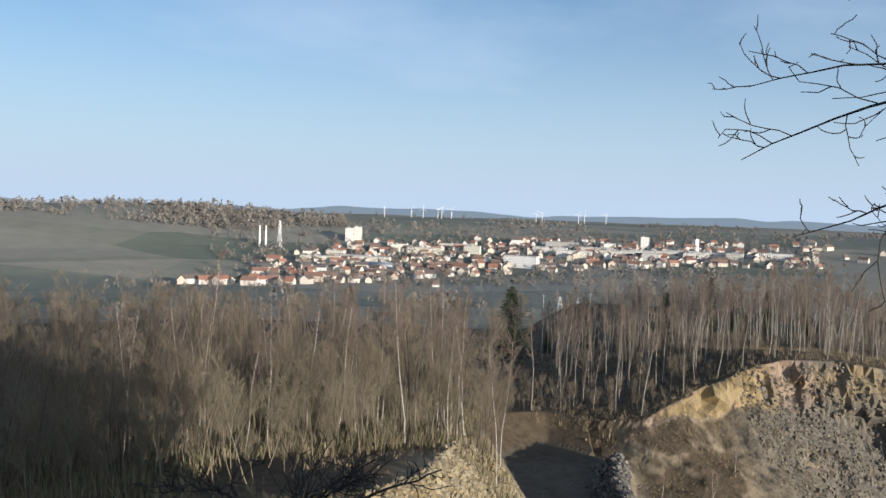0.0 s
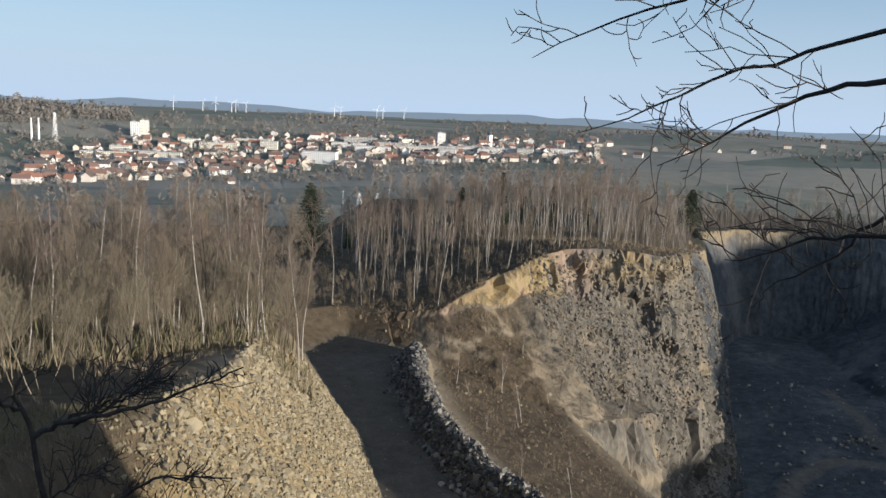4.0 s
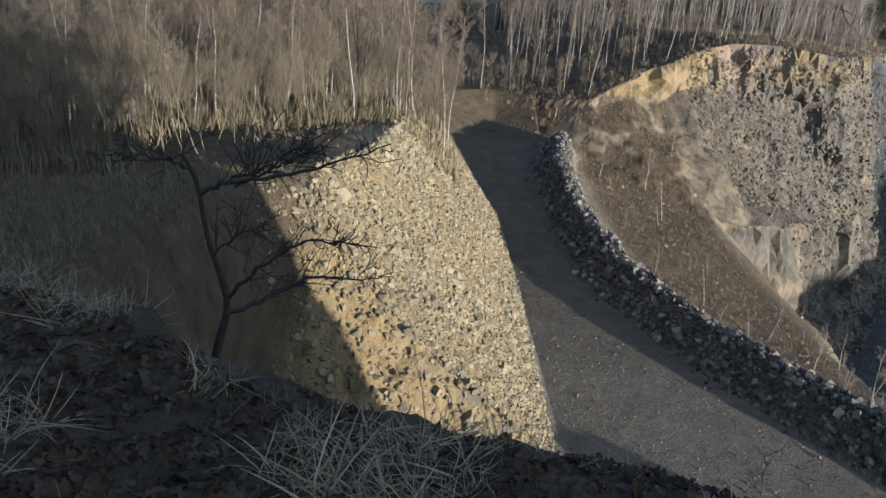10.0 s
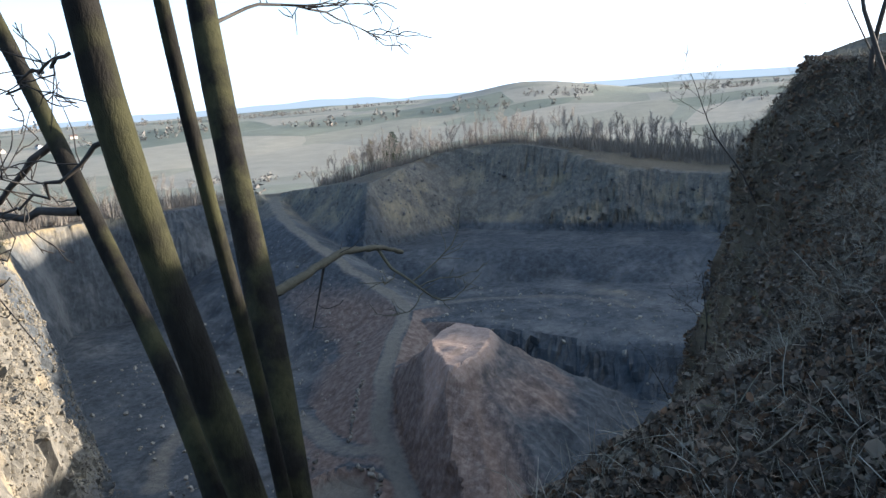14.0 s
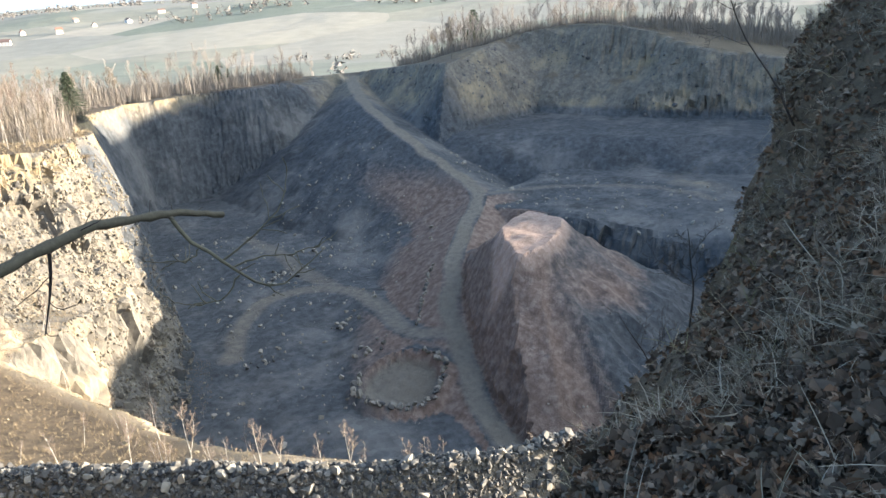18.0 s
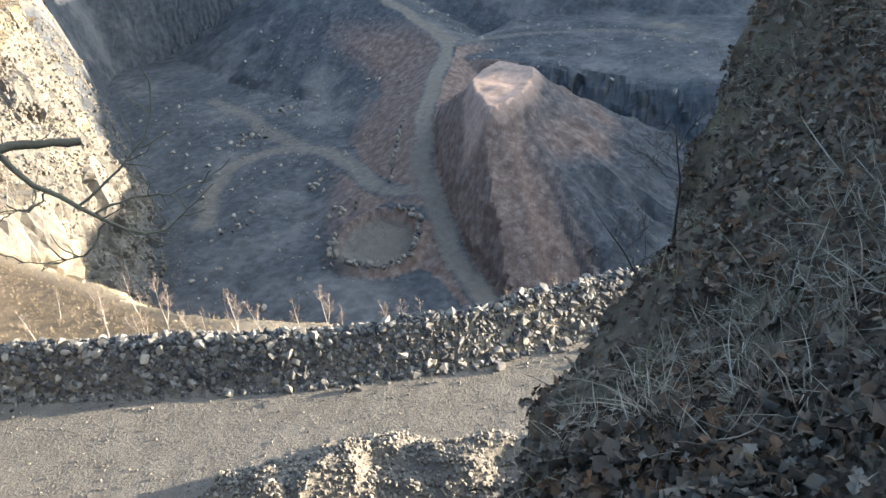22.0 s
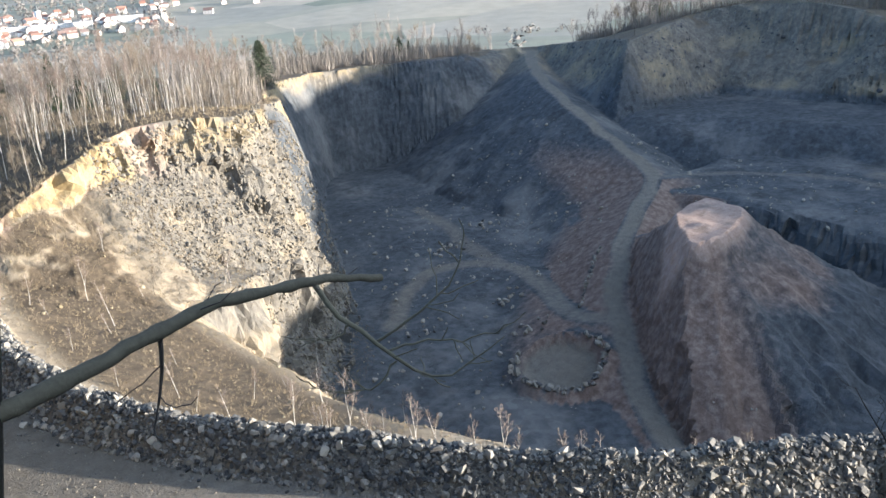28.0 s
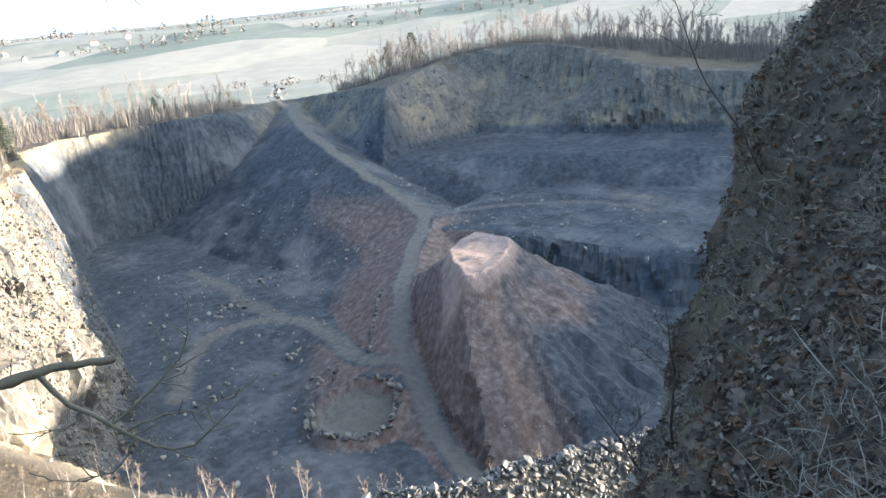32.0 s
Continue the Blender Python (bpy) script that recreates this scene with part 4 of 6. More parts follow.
def wood(kinds, n, box, test, gap, sizes, seed, name, label, category, group):
    g = np.random.default_rng(seed)
    placed = []
    x, y = g.uniform(box[0], box[1], n * 14), g.uniform(box[2], box[3], n * 14)
    z, d1, d2, db = land(x, y)
    ok = test(x, y, z, d1, d2)
    for i in np.where(ok)[0]:
        if len(placed) >= n:
            break
        if all((x[i] - a) ** 2 + (y[i] - b) ** 2 > gap * gap for a, b in placed[-400:]):
            placed.append((x[i], y[i]))
            plant(kinds[int(g.integers(len(kinds)))], x[i], y[i], z[i] - 0.1, g.uniform(*sizes) * min(1.0, 0.5 + max(0.0, math.hypot(x[i], y[i]) - 42) / 90), g.uniform(0, 6.28), name, label, category, group)


def in_wood(x, y, z, d1, d2):
    edge = np.where(y < 38, -10.5, np.minimum(-10.5 + (y - 38) * 0.95, 6 + 0.02 * y))
    gap = (np.abs(x - 0.065 * y) > 7) | (y < 100)
    return (d1 > 4) & (x < edge) & (np.hypot(x, y) > 27) & (np.abs(x) < 0.7 * y) & gap


wood(OAKS, 165, (-70, 10, 22, 110), in_wood, 3.0, (0.55, 0.85), 21, "bare_tree", "bare grey-brown deciduous tree in winter woodland", "tree", "winter woodland")
wood(OAKS, 55, (-28, 5, 30, 66), in_wood, 2.3, (0.6, 0.95), 29, "bare_tree", "bare grey-brown tree at the edge of the woodland", "tree", "winter woodland")
wood(FAR_OAKS, 75, (-110, 10, 105, 190), in_wood, 3.6, (0.5, 0.75), 27, "bare_tree", "bare grey-brown tree deep in the winter woodland", "tree", "winter woodland")
wood(BIRCHES, 210, (4, 80, 84, 165), lambda x, y, z, d1, d2: (d1 > 3.5) & (d2 > 12) & (y > 84 + 0.2 * x) & (y > np.interp(x, [p[0] for p in RIM], [p[1] for p in RIM]) + 1.5) & ((np.abs(x - 0.065 * y) > 7) | (y < 96)), 2.2, (0.6, 0.92), 22, "birch_tree", "slender bare birch with white trunk on the quarry rim", "birch", "birches on the rim")
wood(RIM_TREES, 230, (30, 220, 130, 260), lambda x, y, z, d1, d2: (d2 > 10) & (z > -42) & (line_dist(x, y, HAUL)[0] > 12), 2.6, (0.55, 0.9), 28, "scrub_tree", "grey bare young tree in the wood beyond the quarry", "tree", "scrub beyond the rim")
wood(SCRUB, 70, (40, 200, 120, 260), lambda x, y, z, d1, d2: (d2 > 12) & (z > -34) & (line_dist(x, y, HAUL)[0] > 18), 3.6, (0.7, 1.2), 23, "scrub_tree", "low bare scrub tree beyond the quarry edge", "tree", "scrub beyond the rim")
wood(RIM_TREES, 300, (175, 290, 40, 240), lambda x, y, z, d1, d2: (d2 > 19) & (d2 < 75) & (z > -31) & (line_dist(x, y, HAUL)[0] > 18), 2.0, (0.55, 0.85), 24, "rim_tree", "bare tree in the row behind the far quarry face", "tree", "trees behind the far face")
SAPLINGS = [tree_kind(330 + i, 2.8 + 0.5 * (i % 3), 0.042, 0.25, (BIRCH, BIRCH_TWIG), ((13, 0.34, 0.5, 0.55, 3, 2), (5, 0.5, 0.7, 0.5, 3, 1)), lean=0.16, fork=i % 2 == 0, least=0.011) for i in range(6)]
wood(SAPLINGS, 60, (16, 62, 20, 84), lambda x, y, z, d1, d2: (d1 > 3) & (d2 > -5), 2.6, (0.6, 1.5), 25, "birch_sapling", "thin bare birch sapling on the grassy bank", "birch", "saplings on the bank")
wood(SAPLINGS, 46, (24, 58, 4, 42), lambda x, y, z, d1, d2: (d1 > 2.0) & (d1 < 4.6) & (d2 > -2), 1.0, (1.1, 2.4), 36, "birch_sapling", "thin bare birch sapling behind the berm", "birch", "saplings on the bank")
wood(SCRUB, 150, (-40, 12, 24, 100), lambda x, y, z, d1, d2: (d1 > 3) & in_wood(x - 2, y, z, d1, d2), 1.8, (0.4, 0.9), 26, "bare_shrub", "low bare shrub at the edge of the woodland", "shrub", "shrubs at the wood's edge")

wood(HAZELS, 200, (-24, 4, 27, 58), lambda x, y, z, d1, d2: (x < -6.2 + (y - 33) * 0.38) & (np.hypot(x, y) > 29.5), 1.0, (0.75, 1.4), 30, "hazel_bush", "yellow-grey bare bush at the edge of the wood", "bush", "bushes on the hilltop")
wood(BIRCHES, 46, (-18, 6, 38, 78), in_wood, 2.0, (0.95, 1.3), 39, "birch_tree", "white-stemmed birch among the bare trees", "birch", "birches in the wood")
wood(OAKS, 45, (-26, 4, 32, 70), lambda x, y, z, d1, d2: (d1 > 7) & (x < -9.5 + (y - 33) * 0.4) & (np.abs(x) < 0.7 * y), 2.2, (0.5, 0.8), 33, "bare_tree", "bare grey-brown tree at the edge of the woodland", "tree", "winter woodland")
wood(SCRUB, 55, (2, 24, 84, 100), lambda x, y, z, d1, d2: (d1 > 1.5) & (y > np.interp(x, [p[0] for p in RIM], [p[1] for p in RIM]) - 1), 1.2, (0.3, 0.6), 34, "bare_shrub", "brown bare shrub on the knoll at the road's end", "shrub", "shrubs at the road's end")
wood(SCRUB, 60, (18, 46, 76, 98), lambda x, y, z, d1, d2: (d1 > 3) & (d2 > 3) & (y < np.interp(x, [p[0] for p in RIM], [p[1] for p in RIM]) - 3), 1.6, (0.2, 0.42), 35, "bare_shrub", "low brown shrub on the gullied slope", "shrub", "shrubs on the gullied slope")


wood(SCRUB, 130, (22, 72, 94, 135), lambda x, y, z, d1, d2: (d1 > 3) & (d2 > 9) & (y > RIM_Y(x) + 1.5), 1.6, (0.3, 0.62), 37, "bare_shrub", "brown bare shrub under the birches on the rim", "shrub", "undergrowth on the rim")
wood(OAKS, 26, (8, 70, 96, 150), lambda x, y, z, d1, d2: (d1 > 6) & (d2 > 12) & (y > RIM_Y(x) + 5) & (np.abs(x - 0.065 * y) > 7), 4.0, (0.5, 0.75), 38, "bare_tree", "bare dark tree among the birches on the rim", "tree", "trees among the birches")


# ---- conifers ----
NEEDLES = jittered("dark_spruce_needles", [(0.018, 0.03, 0.014), (0.03, 0.045, 0.02), (0.045, 0.055, 0.026)], 3, island=True)


def spruce_meshes(seed, tall=16.0, wide=3.6):
    g = np.random.default_rng(seed)
    trunk = Wood()
    trunk.add([(0, 0, -0.4), (0, 0, tall * 0.5), (0, 0, tall)], [0.26, 0.15, 0.02], 6)
    vs, fs, n = [], [], 0
    for z in np.arange(tall * 0.12, tall * 0.98, 0.42):
        reach = wide * (1 - z / tall) ** 0.8 * g.uniform(0.75, 1.12)
        for a in np.arange(0, 6.28, 6.28 / 9) + g.uniform(0, 6.28):
            r = reach * g.uniform(0.6, 1.15)
            for t in np.arange(0.15, 1.01, 0.14):
                p = np.array([math.cos(a) * r * t, math.sin(a) * r * t, z - 0.35 * r * t + 0.12 * r * t * t + g.normal(0, 0.05)])
                side, w = np.array([-math.sin(a), math.cos(a), 0]), (0.2 + 0.45 * (1 - t)) * min(1, r / 2 + 0.3) * g.uniform(0.7, 1.3)
                out = np.array([math.cos(a), math.sin(a), -0.25]) * 0.42
                vs += [p, p + side * w + out * 0.6 + [0, 0, -0.22], p + out, p - side * w + out * 0.6 + [0, 0, -0.22]]
                fs += [[n, n + 1, n + 2], [n, n + 2, n + 3]]
                n += 4
    return trunk.mesh("trunk", [BARK]), raw_mesh("crown", np.array(vs), np.array(fs), [NEEDLES])


SPRUCES = [spruce_meshes(7, 16, 7.0), spruce_meshes(8, 15, 3.0), spruce_meshes(9, 14, 6.5)]
for x, y, size, k in ((11.5, 150.5, 0.82, 0), (19, 158, 0.36, 1), (36.4, 166, 0.46, 1), (50.5, 163, 0.74, 1), (56, 166, 0.5, 2), (64, 170, 0.55, 0), (71, 168, 0.42, 1), (89, 157, 0.72, 2), (213, 150, 1.02, 2), (44, 170, 0.5, 0), (27, 163, 0.4, 2), (-40, 140, 0.4, 1), (150, 190, 0.35, 0), (158, 196, 0.3, 1)):
    plant(SPRUCES[k], x, y, height(x, y)[0] - 0.1, size, x, "spruce_tree", "dark green spruce standing above the bare wood", "spruce", "scattered spruces")


# ---- the hillside at the camera's feet ----
def hillside_material():
    k = Mat("leafy_hillside_soil", 0.95, 0.1)
    a, b = k.noise(1.4, 5, 0.65), k.noise(14, 5, 0.7)
    c = k.ramp(a, (0.3, (0.05, 0.04, 0.028)), (0.55, (0.11, 0.09, 0.065)), (0.75, (0.17, 0.145, 0.105)))
    c = k.mix(k.ramp(k.noise(0.7, 3, 0.5), (0.6, 0.0), (0.72, 0.7)), c, (0.10, 0.115, 0.03))
    c = k.mix(0.6, c, k.ramp(b, (0.3, 0.35), (0.7, 1.0)), "MULTIPLY")
    k.bump(k.math("ADD", a, k.math("MULTIPLY", b, 0.5)), 1.0, 0.12)
    return k.done(c)


def hillside():
    xs, ys = np.arange(NEAR_BOX[0], NEAR_BOX[1] + 0.1, 0.13), np.arange(NEAR_BOX[2], NEAR_BOX[3] + 0.1, 0.13)
    X, Y = np.meshgrid(xs, ys)
    Z = land(X, Y)[0] + 0.05 * fbm(X / 0.5, Y / 0.5, 3, 81) + 0.12 * fbm(X / 1.7, Y / 1.7, 2, 82)
    edge = np.minimum(np.minimum(X - xs[0], xs[-1] - X), np.minimum(Y - ys[0], ys[-1] - Y))
    Z = Z - 0.5 * step(0.6, 0.0, edge)
    front = step(0.0, 0.5, Y - np.interp(X, BROW[:, 0], BROW[:, 1]))
    Y = Y + front * (0.22 * fbm(X / 0.7, Z / 0.7, 4, 85) + 0.08 * fbm(X / 0.2, Z / 0.2, 2, 86))
    me = raw_mesh("hillside", np.stack([X, Y, Z], -1).reshape(-1, 3), grid_faces(*X.shape), [hillside_material()], True)
    return tagged(new("ground_hillside", me), "steep leafy hillside at the top of the quarry", "ground", kind="structure")


hillside()


def near_ground(x, y):
    return land(x, y)[0] + 0.05 * fbm(x / 0.5, y / 0.5, 3, 81) + 0.12 * fbm(x / 1.7, y / 1.7, 2, 82)


def leaf_shapes(n, seed):
    """Dry oak leaves: a lobed outline, folded along the rib and curled."""
    g, out = np.random.default_rng(seed), []
    for _ in range(n):
        fold, curl, w = g.uniform(0.1, 0.7), g.uniform(-0.9, 0.9), g.uniform(0.24, 0.36)
        us = np.array([0.0, 0.16, 0.3, 0.44, 0.58, 0.72, 0.86, 1.0])
        ws = np.array([0.03, 0.55, 0.32, 0.95, 0.5, 1.0, 0.6, 0.0]) * w * g.uniform(0.85, 1.15, 8)
        rib = np.stack([us - 0.5, 0 * us, curl * (us - 0.4) ** 2], -1)
        up = np.stack([us - 0.5 + 0.05, ws, curl * (us - 0.4) ** 2 + fold * ws + g.normal(0, 0.03, 8)], -1)
        dn = np.stack([us - 0.5 + 0.05, -ws, curl * (us - 0.4) ** 2 + fold * ws + g.normal(0, 0.03, 8)], -1)
        f = []
        for i in range(7):
            f += [(i, i + 1, 8 + i + 1), (i, 8 + i + 1, 8 + i), (i + 1, i, 16 + i), (i + 1, 16 + i, 16 + i + 1)]
        out.append((np.concatenate([rib, up, dn]), np.array(f)))
    return out


def blade_shapes(n, seed, blades=7, spread=0.5):
    """Tufts of bent dry blades, one metre tall before scaling."""
    g, out = np.random.default_rng(seed), []
    for _ in range(n):
        vs, fs = [], []
        for _ in range(blades):
            a, lean, bend, h = g.uniform(0, 6.28), g.uniform(0.1, spread), g.uniform(0.3, 1.5), g.uniform(0.5, 1.1)
            d, sd = np.array([math.cos(a), math.sin(a), 0]), np.array([-math.sin(a), math.cos(a), 0])
            foot, way = np.array([g.normal(0, 0.08), g.normal(0, 0.08), -0.05]), g.normal(0, 0.12)
            k = len(vs)
            for t, w in ((0, 0.011), (0.35, 0.011), (0.65, 0.009), (0.85, 0.006), (1.0, 0.001)):
                p = foot + d * h * (lean * t + bend * t * t * 0.8) + sd * way * t * t + np.array([0, 0, h * (t - 0.62 * bend * t * t)])
                vs += [p - sd * w, p + sd * w]
            for i in range(0, 8, 2):
                fs += [(k + i, k + i + 1, k + i + 3), (k + i, k + i + 3, k + i + 2)]
        out.append((np.array(vs), np.array(fs)))
    return out


def thin_tufts(n, seed):
    g, out = np.random.default_rng(seed), []
    for _ in range(n):
        vs = []
        for _ in range(5):
            a, h, w = g.uniform(0, 6.28), g.uniform(0.4, 1.0), 0.035
            foot, lean = g.normal(0, 0.16, 3) * [1, 1, 0], g.uniform(0.1, 0.5)
            vs += [foot + [math.sin(a) * w, -math.cos(a) * w, -0.05], foot - [math.sin(a) * w, -math.cos(a) * w, 0.05], foot + [math.cos(a) * lean * h, math.sin(a) * lean * h, h]]
        out.append((np.array(vs), np.arange(15).reshape(-1, 3)))
    return out


FAR_TUFTS = thin_tufts(7, 14)
LEAVES = leaf_shapes(9, 3)
TUFTS = blade_shapes(7, 4)
STRAW = jittered("dry_straw_grass", [(0.24, 0.20, 0.135), (0.34, 0.29, 0.20), (0.17, 0.135, 0.09), (0.42, 0.37, 0.27)], 6, island=True, vary=0.25)
FACE_GRASS = jittered("grey_face_grass", [(0.17, 0.14, 0.09), (0.24, 0.20, 0.13), (0.11, 0.09, 0.055), (0.14, 0.14, 0.06)], 6, island=True, vary=0.25)
BANK_GRASS = jittered("tawny_bank_grass", [(0.21, 0.165, 0.105), (0.28, 0.225, 0.145), (0.15, 0.115, 0.07)], 6, island=True, vary=0.25)


def strew(name, label, shapes, box, n, size, material, seed, test=None, tilt=0.5, raise_by=0.01, spread=0.3, ground=None):
    g = np.random.default_rng(seed)
    x, y = g.uniform(box[0], box[1], n), g.uniform(box[2], box[3], n)
    z = (ground or near_ground)(x, y)
    if test is not None:
        keep = test(x, y, z)
        x, y, z = x[keep], y[keep], z[keep]
    s = size * g.lognormal(0, spread, len(x))
    P = np.stack([x, y, z + raise_by], -1)
    return tagged(new(name, scatter(name, shapes, P, s, g, [material], tilt)), label, "ground cover", kind="stuff")


def on_top(x, y, z):
    yb = np.interp(x, BROW[:, 0], BROW[:, 1])
    return (y < yb + 0.9) & (np.hypot(x - 0.9, y) > 0.5)


# light put into the leaf tones: dark for the ledge, paler for the slope
SHADE_LEAF = jittered("shaded_dark_leaves", [(0.03, 0.022, 0.016), (0.06, 0.044, 0.032), (0.10, 0.078, 0.06), (0.045, 0.032, 0.024), (0.09, 0.05, 0.026)], 9, island=True, vary=0.3)
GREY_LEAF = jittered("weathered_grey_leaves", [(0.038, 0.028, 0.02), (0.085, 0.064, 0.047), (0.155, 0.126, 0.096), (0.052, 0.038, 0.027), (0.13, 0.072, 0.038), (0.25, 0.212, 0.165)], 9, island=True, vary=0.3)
PALE_STRAW = jittered("bleached_grass", [(0.18, 0.15, 0.11), (0.25, 0.217, 0.168), (0.125, 0.103, 0.075), (0.35, 0.318, 0.258), (0.10, 0.09, 0.055)], 6, island=True, vary=0.25)
FINE_TUFTS = blade_shapes(8, 44, 4, 0.7)


def on_slope(n, seed, x0, x1, q0, q1, patch=None):
    """Places spread evenly over the slope, measured along its fall from the brow."""
    g = np.random.default_rng(seed)
    x, q = g.uniform(x0, x1, n), g.uniform(q0, q1, n)
    y = np.interp(x, BROW[:, 0], BROW[:, 1]) + np.where(q < 0.6, q, 0.6 + (q - 0.6) / 2.5)
    if patch is not None:
        k = patch(x, y, q)
        x, y = x[k], y[k]
    z = near_ground(x, y)
    front = step(0.0, 0.5, y - np.interp(x, BROW[:, 0], BROW[:, 1]))
    y = y + front * (0.22 * fbm(x / 0.7, z / 0.7, 4, 85) + 0.08 * fbm(x / 0.2, z / 0.2, 2, 86))
    return np.stack([x, y, z], -1), g


def slope_cover(name, label, shapes, n, size, material, seed, span, tilt, raise_by, patch=None, spread=0.3):
    P, g = on_slope(n, seed, *span, patch)
    P[:, 2] += raise_by
    return tagged(new(name, scatter(name, shapes, P, size * g.lognormal(0, spread, len(P)), g, [material], tilt)), label, "ground cover", kind="stuff")


strew("dead_leaves", "dark brown dead leaves covering the ledge", LEAVES, (-6, 4.6, -3, 6), 32000, 0.07, SHADE_LEAF, 31, on_top, 0.9, 0.018)
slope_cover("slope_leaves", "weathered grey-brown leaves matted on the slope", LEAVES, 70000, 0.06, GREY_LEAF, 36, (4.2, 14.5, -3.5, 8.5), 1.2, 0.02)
slope_cover("slope_litter", "grey-brown dead leaves lying below the ledge", LEAVES, 22000, 0.062, GREY_LEAF, 39, (3.0, 6.4, -3.0, 3.0), 1.2, 0.02)
slope_cover("slope_grass", "bleached dry grass matted over the steep slope", FINE_TUFTS, 60000, 0.125, PALE_STRAW, 37, (3.4, 15, -3.2, 10.5), 1.25, 0.0, lambda x, y, q: vnoise(x / 0.8, q / 0.8, 5) > -0.25)
slope_cover("slope_tussocks", "long arching pale grass on the slope", TUFTS, 1500, 0.17, PALE_STRAW, 38, (3.2, 15, -2.5, 3.0), 0.9, 0.0, lambda x, y, q: vnoise(x / 1.3, q / 1.3, 8) > 0.05)
strew("dry_grass", "dry straw-coloured grass tufts on the ledge", TUFTS, (-7, 4.6, -3, 6.5), 1900, 0.10, FACE_GRASS, 32, lambda x, y, z: on_top(x, y, z) & (vnoise(x / 1.1, y / 1.1, 5) > 0.0), 0.6, 0.0)
strew("long_grass", "long pale grass arching over the leafy ledge", TUFTS, (-7, 1.5, 2.0, 6.5), 5200, 0.19, STRAW, 35, lambda x, y, z: on_top(x, y, z) & (vnoise(x / 0.9, y / 0.9, 6) > 0.05), 0.9, 0.0)
strew("brow_grass", "dry grass hanging over the brow", TUFTS, (-8, 20, -1, 7.5), 3500, 0.12, FACE_GRASS, 33, lambda x, y, z: (np.abs(y - np.interp(x, BROW[:, 0], BROW[:, 1]) - 0.25) < 0.55), 0.8, 0.0)


def bank_test(x, y, z, d1, d2):
    return (d1 > 2.5) & (d2 > -3) & (x > 14)


def bank_grass(name, label, box, n, size, test, seed, material):
    g = np.random.default_rng(seed)
    x, y = g.uniform(box[0], box[1], n), g.uniform(box[2], box[3], n)
    z, d1, d2, db = land(x, y)
    k = test(x, y, z, d1, d2)
    P = np.stack([x[k], y[k], z[k]], -1)
    return tagged(new(name, scatter(name, FAR_TUFTS, P, size * g.lognormal(0, 0.3, len(P)), g, [material], 0.3)), label, "grass", kind="stuff")


bank_grass("bank_grass", "tawny dry grass on the bank above the pit", (14, 66, 18, 96), 26000, 0.26, bank_test, 41, BANK_GRASS)
bank_grass("rim_grass", "tawny dry grass along the quarry rim", (10, 130, 84, 165), 14000, 0.6, lambda x, y, z, d1, d2: (d1 > 2) & (d2 > 4) & (z > -30), 42, BANK_GRASS)
bank_grass("slope_growth", "dark moss and dead grass on the shaded earth slope", (-13, 0, 10, 30), 16000, 0.2, lambda x, y, z, d1, d2: (d1 > 6) & (x + 0.3 * (y - 24) + 1.2 * vnoise(x / 2, y / 2, 71) < -1.5), 44, FACE_GRASS)
bank_grass("undergrowth", "tangled brown undergrowth between the bare trees", (-40, 8, 28, 90), 15000, 0.95, lambda x, y, z, d1, d2: in_wood(x - 1.5, y, z, d1, d2), 45, FACE_GRASS)
bank_grass("hilltop_grass", "dry grass on top of the ochre earth hill", (-22, 9, 12, 62), 7000, 0.28, lambda x, y, z, d1, d2: (d1 > 5) & (vnoise(x / 4, y / 4, 6) > -0.2) & (z > -17), 43, BANK_GRASS)


# ---- the tree at the brow ----
def mossy_bark():
    k = Mat("mossy_grey_bark", 0.9, 0.08)
    a, b = k.noise(9, 5, 0.65, stretch=(1, 1, 0.35)), k.noise(60, 4, 0.7, stretch=(1, 1, 0.4))
    c = k.ramp(a, (0.3, (0.009, 0.008, 0.007)), (0.6, (0.02, 0.018, 0.015)), (0.8, (0.045, 0.041, 0.033)))
    c = k.mix(k.ramp(k.noise(3, 4, 0.6), (0.45, 0.0), (0.62, 0.7)), c, (0.058, 0.056, 0.026))
    c = k.mix(0.5, c, k.ramp(b, (0.3, 0.4), (0.7, 1.0)), "MULTIPLY")
    k.bump(b, 0.6, 0.01)
    return k.done(c)


MOSSY = mossy_bark()
# paler bark than the stems': sunlight on the side branch put into its colour
LIT_BARK = jittered("lit_grey_bark", [(0.035, 0.031, 0.025), (0.10, 0.092, 0.062), (0.06, 0.054, 0.041), (0.14, 0.128, 0.085)], 30, bump=0.012)
DARK_TWIG = plain("dark_twig_bark", (0.022, 0.018, 0.016), (0.055, 0.047, 0.04), 20)


def smooth_path(points, n):
    p = np.array(points, float)
    s = np.concatenate([[0], np.cumsum(np.linalg.norm(np.diff(p, axis=0), axis=1))])
    t = np.linspace(0, s[-1], n)
    q = np.stack([np.interp(t, s, p[:, i]) for i in range(3)], -1)
    for _ in range(2):
        q[1:-1] = (q[:-2] + 2 * q[1:-1] + q[2:]) / 4
    return q


def polar(eye, az, el, d):
    return (eye[0] + d * math.sin(radians(az)), eye[1] + d * math.cos(radians(az)), eye[2] + d * math.tan(radians(el)))


